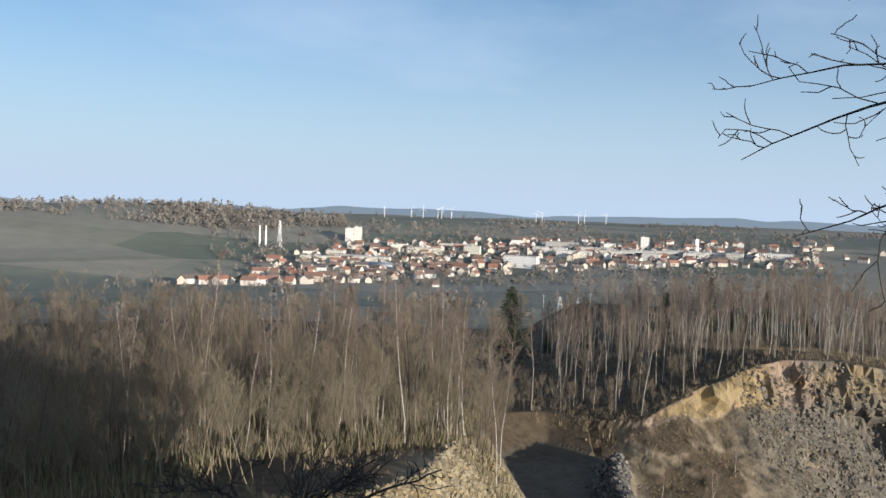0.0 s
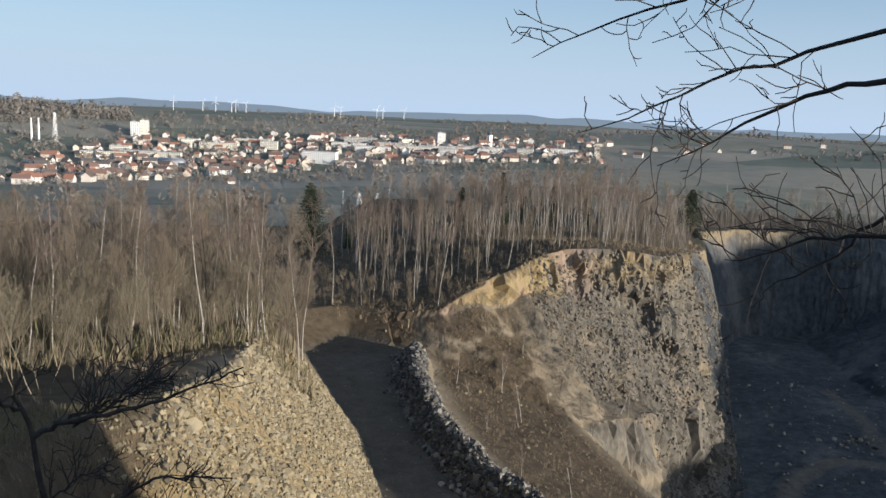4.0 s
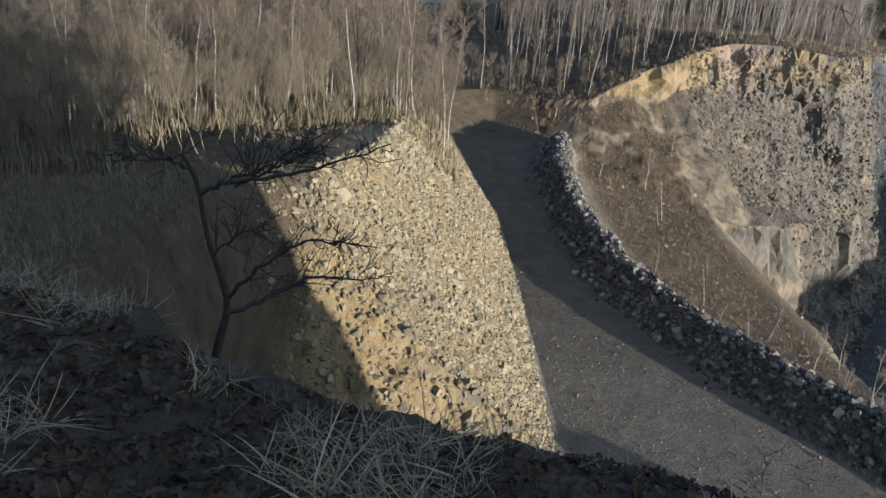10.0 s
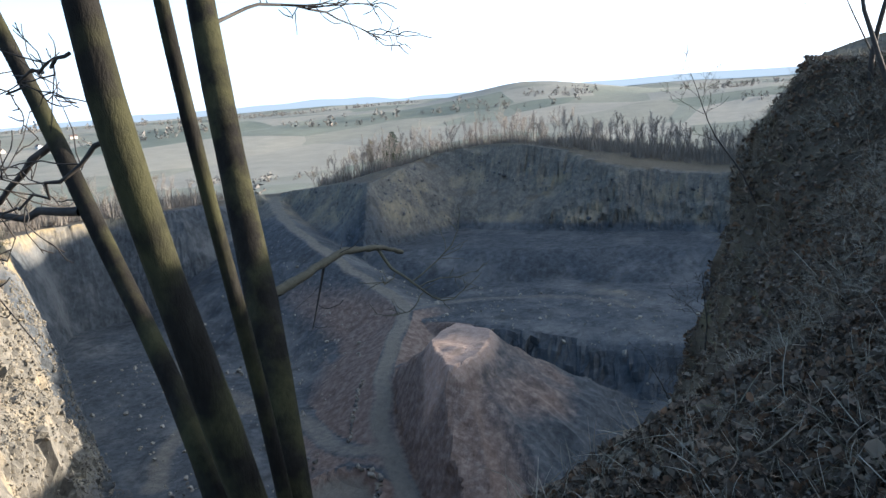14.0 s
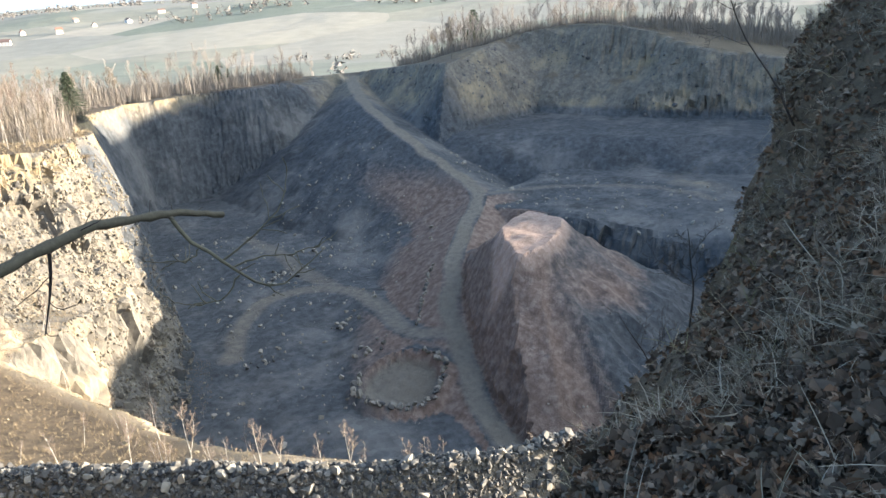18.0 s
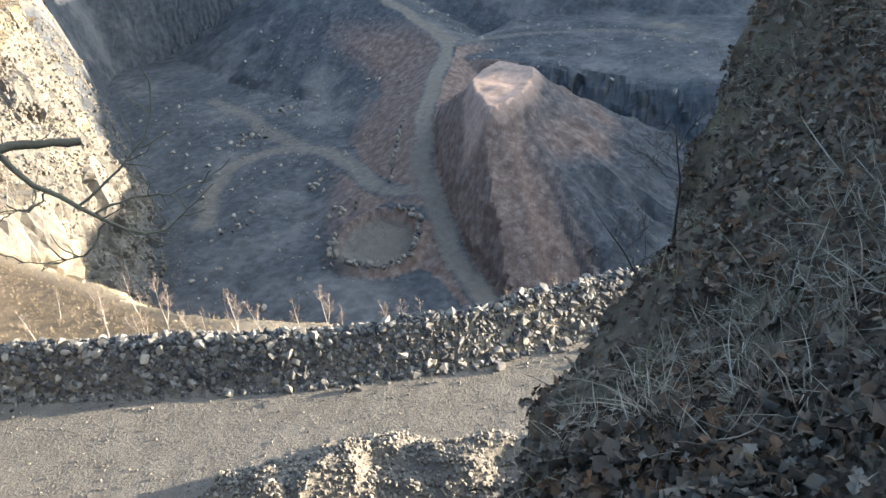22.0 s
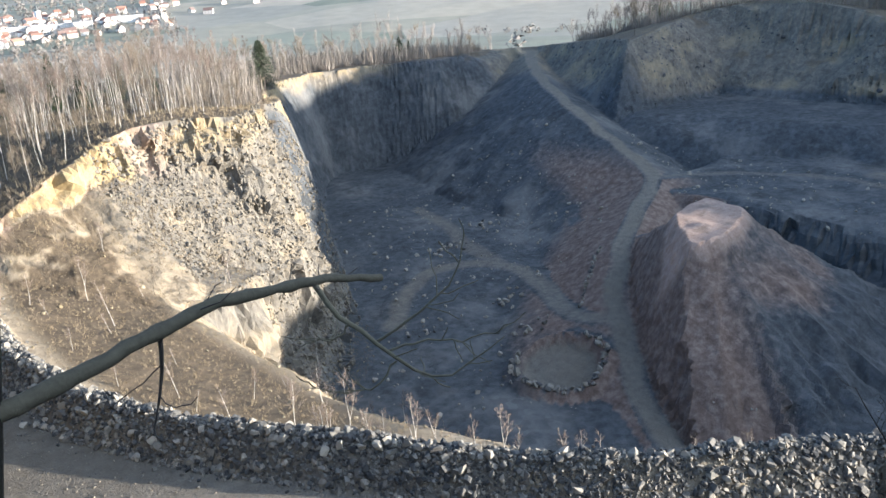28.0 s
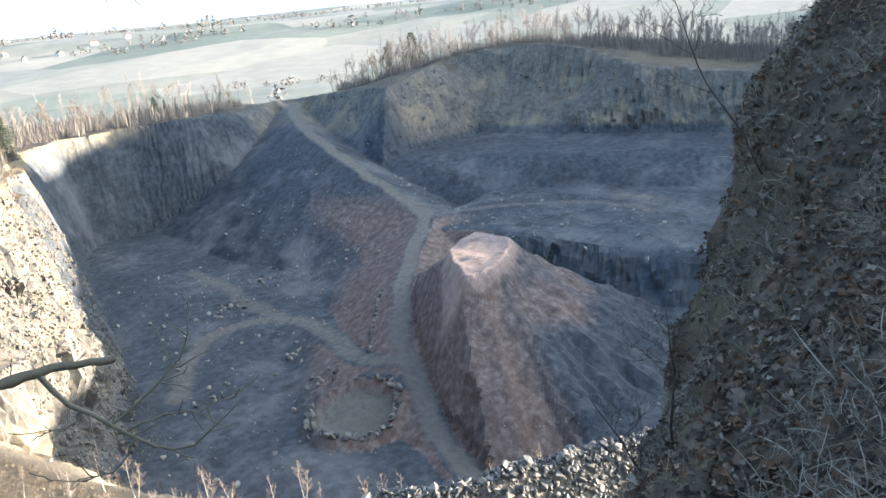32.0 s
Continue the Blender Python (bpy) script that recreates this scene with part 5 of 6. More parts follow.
def shoots(wood, g, path, r, count, length, level=0, thin=0.0011):
    for s in np.sort(g.uniform(0.15, 1.0, count)):
        x = s * (len(path) - 1)
        i = min(int(x), len(path) - 2)
        p, t = path[i] + (path[i + 1] - path[i]) * (x - i), path[i + 1] - path[i]
        t = t / (np.linalg.norm(t) + 1e-9)
        d = np.cross(t, g.normal(0, 1, 3))
        d = d / (np.linalg.norm(d) + 1e-9) * 0.75 + t * 0.6 + np.array([0, 0, 0.18])
        n = length * (1.1 - 0.6 * s) * g.uniform(0.5, 1.3)
        sub = bough(g, p, d, n, 5, 0.04, 0.22)
        rr = max(r * (1 - 0.6 * s) * 0.5, thin * 1.5)
        wood.add(sub, np.linspace(rr, thin, 6), 4)
        if level < 2:
            shoots(wood, g, sub, rr, 5 if level == 0 else 3, n * 0.5, level + 1, thin)


def brow_tree():
    eye = (0.79, 0.99, -0.17)
    top = tagged(new("brow_tree"), "bare multi-stemmed tree with mossy grey bark at the brow", "tree")
    here = np.array(polar(eye, 48, 0, 1.8)[:2] + (-1.9,))
    spot = np.array((0.05, 0.6, -0.05))
    top.location = spot + 1.62 * (here - spot)
    top.scale = (1.62, 1.62, 1.62)
    g = np.random.default_rng(64)
    FAR, eye_at = {"A": 1.22, "B": 1.13, "C": 1.54, "D": 1.45}, np.array(eye)
    stems = {
        "A": ([polar(eye, 51.3, -38.2, 1.42), polar(eye, 48.0, -25.3, 1.38), polar(eye, 46.4, -18.6, 1.36), polar(eye, 45.2, -13.4, 1.36), polar(eye, 43.2, -4.6, 1.36), polar(eye, 42.1, 2.8, 1.36), polar(eye, 41.5, 7.4, 1.38), polar(eye, 40.3, 29.8, 1.49), polar(eye, 39.3, 57.8, 1.57)], 0.037, 0.020),
        "B": ([polar(eye, 49.0, -38.2, 1.40), polar(eye, 45.8, -25.2, 1.52), polar(eye, 43.8, -18.1, 1.65), polar(eye, 41.4, -12.1, 1.78), polar(eye, 39.1, -6.3, 1.92), polar(eye, 37.7, -1.1, 2.08), polar(eye, 35.9, 3.5, 2.2), polar(eye, 34.4, 7.3, 2.32), polar(eye, 29.3, 24, 2.7), polar(eye, 24.3, 38, 3.0)], 0.026, 0.013),
        "C": ([polar(eye, 50.3, -34.2, 1.52), polar(eye, 49.8, -25.3, 1.54), polar(eye, 49.4, -19.4, 1.62), polar(eye, 48.8, -13, 1.71), polar(eye, 48.1, -8.9, 1.78), polar(eye, 47.2, -2, 1.90), polar(eye, 46.6, 4.6, 2.02), polar(eye, 46, 12, 2.12), polar(eye, 44.8, 29.8, 2.3), polar(eye, 44.3, 50, 2.5)], 0.043, 0.034),
        "D": ([polar(eye, 49.6, -30.2, 1.62), polar(eye, 48.6, -20.9, 1.59), polar(eye, 47.9, -15.0, 1.57), polar(eye, 46.7, -8.1, 1.56), polar(eye, 46.1, -1.7, 1.56), polar(eye, 45.4, 3.9, 1.56), polar(eye, 45.0, 7.4, 1.56), polar(eye, 43.3, 29.8, 1.62), polar(eye, 41.3, 54.8, 1.66)], 0.018, 0.009),
    }
    paths = {}
    for key, (pts, r0, r1) in stems.items():
        w = Wood()
        p = FAR[key] * (smooth_path(pts, 26) - eye) + eye - here
        wob = 1 + 0.03 * np.sin(np.arange(26) * 1.7 + len(key)) + 0.025 * g.normal(0, 1, 26)
        w.add(p, (0.8 if key == "C" else 0.9) * FAR[key] * np.linspace(r0, r1, 26) * wob, 12)
        part("stem", w.mesh("stem", [MOSSY]), top)
        paths[key] = p
    # the lit side branch, with its twigs
    w = Wood()
    root, tip = eye_at + FAR["C"] * (np.array((2.08, 2.11, -0.57)) - eye_at) - here, eye_at + 1.3 * (np.array((3.02, 2.4, -0.68)) - eye_at) - here
    p = smooth_path([root, root + (tip - root) * 0.2 + [0, 0, 0.025], root + (tip - root) * 0.5 + [0, 0, 0.075], root + (tip - root) * 0.8 + [0, 0, 0.05], tip], 28)
    p[1:-1] += g.normal(0, 0.002, (26, 3))
    w.add(p, np.linspace(0.0185, 0.0088, 28) * (1 + 0.08 * g.normal(0, 1, 28)), 9)
    side = part("side_branch", w.mesh("side_branch", [LIT_BARK]), top, "broken side branch in paler, lit bark")
    w = Wood()
    out, fork = np.array((0.7, -0.68, 0.0)), p[21]
    for line, r in ((((0, 0), (0.07, -0.07), (0.11, -0.085), (0.24, -0.14), (0.355, -0.195), (0.44, -0.185), (0.51, -0.15), (0.59, -0.11)), 0.0075), (((0.17, -0.115), (0.28, -0.08), (0.38, -0.046), (0.45, 0.0), (0.49, 0.07)), 0.004),
                    (((0.22, -0.13), (0.32, -0.11), (0.45, -0.115), (0.59, -0.105)), 0.0035), (((0.24, -0.15), (0.17, -0.19), (0.085, -0.215), (-0.06, -0.19)), 0.003), (((0.10, -0.08), (0.04, -0.11), (-0.04, -0.10)), 0.0025)):
        hang = smooth_path([fork + out * 0.72 * u + np.array((0.0, 0.0, 1.35 * v)) for u, v in line], 12)
        hang[1:] += g.normal(0, 0.0035, (11, 3))
        w.add(hang, np.linspace(0.95 * r, 0.0012, 12), 6)
        shoots(w, g, hang[3:], r * 0.6, 6, 0.12, 2, 0.0012)
    part("hanging_twig", w.mesh("hanging_twig", [LIT_BARK]), side)
    w = Wood()
    hang = smooth_path([p[10], p[10] + (0.01, 0.04, -0.1), p[10] + (-0.03, 0.06, -0.24)], 6)
    w.add(hang, np.linspace(0.006, 0.0015, 6), 5)
    shoots(w, g, hang, 0.004, 3, 0.12, 2)
    part("hanging_twig", w.mesh("hanging_twig", [DARK_TWIG]), side)
    w = Wood()
    shoots(w, g, p[6:], 0.004, 6, 0.1, 2)
    tagged(part("spur_growth", w.mesh("spur_growth", [DARK_TWIG]), side), kind="stuff")
    # limbs: stem, share of its length, heading, lift, length, thickness
    for key, share, az, lift, n, r in (("C", 0.86, 60, 0.3, 1.1, 0.006), ("D", 0.5, 250, 0.3, 0.25, 0.006), ("D", 0.9, 350, 0.5, 1.0, 0.005)):
        path = paths[key]
        i = int(share * (len(path) - 1))
        w = Wood()
        p = bough(g, path[i], (math.sin(radians(az)), math.cos(radians(az)), lift), n, 9, 0.01, 0.12)
        w.add(p, np.linspace(r, 0.002, 10), 6)
        shoots(w, g, p, r * 0.6, 7, n * 0.26, 1)
        part("limb", w.mesh("limb", [DARK_TWIG]), top)
    # limbs that reach out to the north: headings and lifts seen from one spot, and their distance
    other = (0.05, 0.6, -0.05)
    for spot, d, way, r in limbs_out(eye, other):
        w = Wood()
        p = smooth_path([polar(spot, a, e, d * (1 + (0.07 if d > 1.9 and spot == eye else 0.03) * i)) for i, (a, e) in enumerate(way)], 14) - here
        if spot == eye:
            far = FAR["C" if way[0][0] > 45 else "A" if d < 1.9 else "B"]
            p, r = far * (p + here - eye_at) + eye_at - here, r * far
        p[2:] += g.normal(0, 0.008, (12, 3))
        w.add(p, np.linspace(r * 0.85, 0.002, 14), 6)
        shoots(w, g, p[2:], r * 0.4, 12 if d > 1.9 else 8, 0.46 if d > 1.9 else 0.25, 1, 0.0018 if d > 1.9 else 0.0011)
        part("limb", w.mesh("limb", [DARK_TWIG]), top)


def limbs_out(eye, other):
    return [
        (eye, 2.3, [(34.6, 6.0), (31.5, 5.5), (28.0, 4.0), (24.3, 1.5), (19, -2)], 0.014),
        (eye, 2.06, [(37.6, -1.7), (35.5, -3.0), (33.2, -5.2), (31.1, -8.4), (27.1, -11.2)], 0.013),
        (eye, 1.93, [(38.7, -6.2), (35.8, -5.9), (32.4, -6.1), (27.8, -7.0), (23.4, -8.9)], 0.013),
        (eye, 1.39, [(42.4, -1.4), (40.4, -3.1), (37.6, -5.0), (34.1, -6.2)], 0.006),
        (eye, 1.35, [(40.8, 3.8), (38.6, 2.6), (36.8, 1.6)], 0.004),
        (eye, 2.02, [(46.7, 4.6), (48.8, 5.9), (52.4, 6.0), (55.6, 4.2), (57.5, 2.9)], 0.006),
        (other, 3.4, [(45, 6.8), (38, 5), (32.8, 3.1), (27, 0.8), (21.8, -1.6)], 0.0144),
        (other, 3.4, [(44, 14), (38, 11.2), (32.5, 9.2), (28.2, 7.4), (24.2, 5.7), (18.5, 3.4)], 0.016),
        (other, 3.4, [(44, 12), (37, 10.4), (32.5, 9.6), (24.1, 8.8), (19, 7.9)], 0.0128),
        (other, 3.4, [(44, 18), (37, 16), (31, 15.2), (25, 14.5)], 0.0128),
    ]


brow_tree()


def sapling(x, y, lean, tall, seed, girth=0.02, label="dark bare sapling growing below the brow", count=10):
    g = np.random.default_rng(seed)
    top = tagged(new("sapling"), label, "sapling", "saplings below the brow")
    z = near_ground(np.array([x]), np.array([y]))[0]
    top.location = (x, y, z - 0.1)
    w = Wood()
    p = bough(g, (0, 0, 0), (lean[0], lean[1], 1), tall, 10, 0.02, 0.08)
    w.add(p, np.linspace(girth, girth * 0.2, 11), 7)
    part("stem", w.mesh("stem", [DARK_TWIG]), top)
    w = Wood()
    shoots(w, g, p[3:], girth * 0.6, count, tall * 0.42)
    tagged(part("crown", w.mesh("crown", [DARK_TWIG]), top), kind="stuff")
    return top


def leaning_sapling():
    """The dark little tree whose limbs spread to one side."""
    eye, d = (0.05, 0.6, -0.05), 5.2
    top = tagged(new("sapling"), "dark crooked sapling with spreading bare limbs", "sapling", "saplings below the brow")
    base = polar(eye, -13.0, -36, d)
    top.location = base
    here, g = np.array(base), np.random.default_rng(5)
    w = Wood()
    p = smooth_path([polar(eye, a, e, d) for a, e in ((-13.6, -37), (-13.1, -33.5), (-12.4, -30.7), (-11.5, -28.8), (-11.7, -27.3), (-12.5, -25.2), (-13.0, -23.2), (-13.1, -21.6), (-13.3, -19.7), (-14.2, -18.6))], 24) - here
    w.add(p, np.linspace(0.036, 0.013, 24) * (1 + 0.08 * g.normal(0, 1, 24)), 8)
    part("stem", w.mesh("stem", [DARK_TWIG]), top)
    for pts, r in (([(-11.6, -29.2), (-8.9, -28.3), (-5.6, -26.8), (-0.1, -26.8)], 0.017), ([(-11.6, -28.2), (-8.9, -26.1), (-5.6, -24.4), (-0.7, -24.4)], 0.013), ([(-13.3, -21.0), (-10.8, -20.4), (-7.3, -20.4), (-0.2, -18.2)], 0.015),
                   ([(-11.9, -20.4), (-9.2, -19.3), (-5.7, -17.8)], 0.009), ([(-13.8, -19.5), (-15.5, -18.5), (-18.5, -18.4)], 0.010), ([(-10.8, -20.8), (-7.3, -19.1), (-4.1, -17.6)], 0.008), ([(-12.7, -25.2), (-10.5, -24.4), (-8.2, -23.6)], 0.007)):
        w = Wood()
        bent = [(a + g.normal(0, 0.25) * (i > 0), e + g.normal(0, 0.3) * (i > 0)) for i, (a, e) in enumerate(pts)]
        q = [np.array(polar(eye, a, e, d + 0.18 * i * (1 if r > 0.015 else -1))) for i, (a, e) in enumerate(bent)]
        if r > 0.0095 or len(pts) == 3 and pts[0][0] < -12.5:
            foot = p[np.argmin(np.linalg.norm(p + here - q[0], axis=1))] + here
            q = [foot] + (q if np.linalg.norm(foot - q[0]) > 0.04 else q[1:])
        q = smooth_path(q, 18) - here
        q[1:-1] += g.normal(0, 0.009, (16, 3))
        w.add(q, np.linspace(r * 1.25, 0.004, 18), 6)
        shoots(w, g, q, max(r * 0.4, 0.006), 20, 0.36, 1, 0.0024)
        part("limb", w.mesh("limb", [DARK_TWIG]), top)


leaning_sapling()
for x, y, tall, seed in ((2.0, 5.1, 1.6, 51), (2.5, 4.9, 1.9, 52), (1.5, 5.4, 1.2, 53), (3.0, 4.7, 1.3, 57)):
    sapling(x, y, (0.08, 0.02), tall, seed, 0.012, "thin dark sapling rising from below the brow", 4)
for x, y, tall, seed in ((12.3, 2.0, 3.2, 61), (12.7, 1.7, 3.6, 62), (11.9, 1.75, 2.6, 63)):
    sapling(x, y, (0.05, 0.05), tall, seed, 0.035, "slim dark sapling standing on top of the knoll", 6)
for x, y, tall, seed in ((9.8, 3.3, 1.5, 54), (9.0, 3.0, 1.1, 55), (11.6, 3.1, 1.9, 56), (13.2, 2.0, 2.4, 58)):
    sapling(x, y, (-0.5, 0.35), tall, seed, 0.012, "bare bush leaning out over the drop", 9)


# ---- the town in the valley ----
def wall_mat(name, tones):
    return jittered(name, tones, 0.5, 0.85, vary=0.2)


PLASTER = wall_mat("house_plaster", [(0.7, 0.68, 0.64), (0.6, 0.52, 0.42), (0.75, 0.74, 0.71), (0.52, 0.44, 0.37), (0.66, 0.62, 0.53)])
TILES = wall_mat("roof_tiles", [(0.26, 0.13, 0.095), (0.32, 0.17, 0.12), (0.13, 0.11, 0.10), (0.22, 0.13, 0.10), (0.10, 0.10, 0.10)])
PANEL = wall_mat("concrete_panel", [(0.62, 0.60, 0.54), (0.72, 0.68, 0.55), (0.55, 0.53, 0.5), (0.78, 0.76, 0.72)])
FLAT = plain("flat_roof_felt", (0.25, 0.25, 0.26), (0.4, 0.4, 0.4), 0.3)
GLASS = plain("dark_window_glass", (0.04, 0.05, 0.06), (0.09, 0.10, 0.11), 0.5, 0.15)
WHITE = plain("white_render", (0.72, 0.72, 0.70), (0.84, 0.84, 0.82), 0.4)
STEEL = plain("galvanised_steel", (0.42, 0.43, 0.44), (0.55, 0.56, 0.57), 0.8, 0.5, 0.6)
COPPER = plain("dark_copper_dome", (0.05, 0.06, 0.06), (0.11, 0.12, 0.12), 0.6, 0.6)


def box_bm(bm, x0, x1, y0, y1, z0, z1):
    v = [bm.verts.new(p) for p in ((x0, y0, z0), (x1, y0, z0), (x1, y1, z0), (x0, y1, z0), (x0, y0, z1), (x1, y0, z1), (x1, y1, z1), (x0, y1, z1))]
    for f in ((0, 3, 2, 1), (4, 5, 6, 7), (0, 1, 5, 4), (1, 2, 6, 5), (2, 3, 7, 6), (3, 0, 4, 7)):
        bm.faces.new([v[i] for i in f])


def house_kind(w, d, h, pitch):
    bm = bmesh.new()
    v = [bm.verts.new(p) for p in ((-w, -d, -2), (w, -d, -2), (w, d, -2), (-w, d, -2), (-w, -d, h), (w, -d, h), (w, d, h), (-w, d, h), (-w, 0, h + pitch), (w, 0, h + pitch))]
    for f in ((0, 1, 5, 4), (2, 3, 7, 6), (1, 2, 6, 9, 5), (3, 0, 4, 8, 7)):
        bm.faces.new([v[i] for i in f])
    wall = bm_mesh("wall", bm, [PLASTER])
    bm = bmesh.new()
    e = 0.5
    for sgn in (-1, 1):
        y1, z1 = sgn * (d + e), h - pitch * e / d
        a = [bm.verts.new(p) for p in ((-w - e, y1, z1), (w + e, y1, z1), (w + e, 0, h + pitch), (-w - e, 0, h + pitch), (-w - e, y1, z1 + 0.35), (w + e, y1, z1 + 0.35), (w + e, 0, h + pitch + 0.35), (-w - e, 0, h + pitch + 0.35))]
        for f in ((0, 1, 2, 3), (4, 7, 6, 5), (0, 4, 5, 1), (1, 5, 6, 2), (3, 7, 4, 0)):
            bm.faces.new([a[i] for i in f])
    box_bm(bm, w * 0.3, w * 0.3 + 0.9, d * 0.2, d * 0.2 + 0.9, h, h + pitch + 1.2)
    roof = bm_mesh("roof", bm, [TILES])
    bm = bmesh.new()
    for i in range(3):
        x = -w + (i + 0.6) * 2 * w / 3
        for z in np.arange(1.2, h - 0.8, 2.8):
            box_bm(bm, x - 0.1, x + 1.1, -d - 0.06, -d + 0.1, z, z + 1.4)
    windows = bm_mesh("windows", bm, [GLASS])
    return wall, roof, windows


HOUSES = [house_kind(w, d, h, p) for w, d, h, p in ((6, 4.5, 5.5, 4.5), (5, 4.5, 4.0, 5.0), (8, 5, 6, 4), (5.5, 5, 6.5, 3.5), (10, 5.5, 7, 4))]


def by_angle(az, r):
    return r * math.sin(radians(az)), r * math.cos(radians(az))


# how far off the slope of the town shows at each dip below the level
TOWN_R = np.arange(1150.0, 2300.0, 10.0)
TOWN_EL = np.degrees(np.arctan(np.interp(TOWN_R, [800, 1250, 1500, 1900, 2300], [-93, -119, -110, -86, -68]) / TOWN_R))


def town_houses():
    g = np.random.default_rng(77)
    spots = []
    while len(spots) < 380:
        az = g.uniform(-13.5, 24)
        el = g.uniform(np.interp(az, [-14, -4, 6, 17.5, 24], [-5.8, -5.5, -4.6, -3.75, -3.5]), np.interp(az, [-14, -9, -6, 0, 8, 16, 24], [-4.9, -3.7, -3.1, -2.9, -2.5, -2.1, -1.9]))
        r = TOWN_R[np.argmin(np.abs(TOWN_EL - el))] * g.uniform(0.99, 1.01)
        if az > 18 and g.random() < 0.5:
            continue
        x, y = by_angle(az, r)
        if all((x - a) ** 2 + (y - b) ** 2 > 19 ** 2 for a, b in spots):
            spots.append((x, y))
    for az, r in ((-17.5, 1150), (-16.9, 1170), (-16.0, 1160), (-15, 1150), (-14.6, 1180), (-13.2, 1120), (-0.8, 1130), (25, 1900), (27, 2000), (26, 1850), (29, 1950), (31, 2050), (33, 2100), (30, 2200), (24, 2050), (35, 2250), (37, 2300)):
        spots.append(by_angle(az, r))
    z = height([p[0] for p in spots], [p[1] for p in spots])
    for (x, y), h in zip(spots, z):
        k = int(g.integers(len(HOUSES)))
        top = tagged(new("house"), "plastered gable house with pitched tile roof in the town", "house", "houses of the town")
        top.matrix_basis = Matrix.Translation((x, y, h)) @ Matrix.Rotation(g.choice([0, 0.4, 1.57, 1.2, -0.5]) + g.normal(0, 0.15), 4, "Z") @ Matrix.Scale(g.uniform(0.85, 1.25), 4)
        for name, me in zip(("wall", "roof", "window_row"), HOUSES[k]):
            tagged(part(name, me, top), kind="stuff" if name == "window_row" else "")


town_houses()


def block_kind(w, d, floors, material):
    h = floors * 2.9
    bm = bmesh.new()
    box_bm(bm, -w, w, -d, d, -3, h)
    wall = bm_mesh("wall", bm, [material])
    bm = bmesh.new()
    box_bm(bm, -w - 0.3, w + 0.3, -d - 0.3, d + 0.3, h, h + 0.7)
    box_bm(bm, -w * 0.3, -w * 0.3 + 3, -1.5, 1.5, h + 0.7, h + 3)
    roof = bm_mesh("roof", bm, [FLAT])
    bands = []
    for i in range(floors):
        bm = bmesh.new()
        n = max(3, int(w / 1.7))
        for j in range(n):
            x = -w + (j + 0.25) * 2 * w / n
            for y0, y1 in ((-d - 0.05, -d + 0.1), (d - 0.1, d + 0.05)):
                box_bm(bm, x, x + 1.1 * w / n, y0, y1, i * 2.9 + 0.9, i * 2.9 + 2.3)
        bands.append(bm_mesh("window_row", bm, [GLASS]))
    return wall, roof, bands


def block(kind, az, r, turn, label, size=1.0):
    x, y = by_angle(az, r)
    top = tagged(new("apartment_block"), label, "apartment block", "blocks of the town")
    top.matrix_basis = Matrix.Translation((x, y, height(x, y)[0])) @ Matrix.Rotation(radians(turn), 4, "Z") @ Matrix.Scale(size, 4)
    part("wall", kind[0], top)
    part("roof", kind[1], top)
    for me in kind[2]:
        tagged(part("window_row", me, top), kind="stuff")


SLAB = block_kind(30, 7, 7, WHITE)
ROW = block_kind(34, 6, 4, PANEL)
SHORT = block_kind(16, 6, 5, PANEL)
POINT = block_kind(9, 8, 9, PANEL)
block(SLAB, 4.9, 1500, -22, "long white slab block with rows of windows")
for az, r, turn in ((-5.2, 1480, -12), (-6.8, 1500, -15), (-1.6, 1620, -10), (-8.6, 1460, -5), (0.5, 1700, -14), (6.8, 1700, -16), (8.4, 1650, -14), (9.8, 1720, -18), (11.2, 1680, -10), (12.6, 1700, -16), (14.0, 1720, -8), (7.6, 1800, -20), (15.4, 1760, -12), (17.2, 1760, -14), (21.0, 1800, -18)):
    block(ROW, az, r, turn, "pale panel apartment row with flat roof")
for az, r, turn in ((-7.6, 1520, -10), (1.6, 1650, -14), (13.4, 1640, -18), (16.2, 1700, -10), (18.6, 1740, -25), (10.6, 1780, 30), (-3.4, 1640, 10)):
    block(SHORT, az, r, turn, "short panel apartment block with flat roof")
for az, r, turn in ((-6.7, 1780, 10), (-6.2, 1800, 20), (12.9, 1850, 5)):
    block(POINT, az, r, turn, "tall cream point block on the ridge")


def hall():
    x, y = by_angle(-4.3, 1400)
    top = tagged(new("hall"), "large hall with a curved grey metal roof", "hall")
    top.matrix_basis = Matrix.Translation((x, y, height(x, y)[0])) @ Matrix.Rotation(radians(-10), 4, "Z")
    bm = bmesh.new()
    box_bm(bm, -26, 26, -12, 12, -2, 5)
    part("wall", bm_mesh("wall", bm, [PANEL]), top)
    a = np.linspace(0, math.pi, 15)
    ring = np.stack([np.zeros(15), -13 * np.cos(a), 5 + 7 * np.sin(a)], -1)
    v = np.concatenate([ring + [-27, 0, 0], ring + [27, 0, 0], ring * [1, 0.97, 0.97] + [-27, 0, 0], ring * [1, 0.97, 0.97] + [27, 0, 0]])
    f = [[i, i + 1, i + 16, i + 15] for i in range(14)] + [[i + 45, i + 46, i + 31, i + 30] for i in range(14)] + [[i, i + 30, i + 31, i + 1] for i in range(14)] + [[i + 15, i + 16, i + 46, i + 45] for i in range(14)]
    part("roof", raw_mesh("roof", v, np.array(f), [STEEL], True), top)


hall()


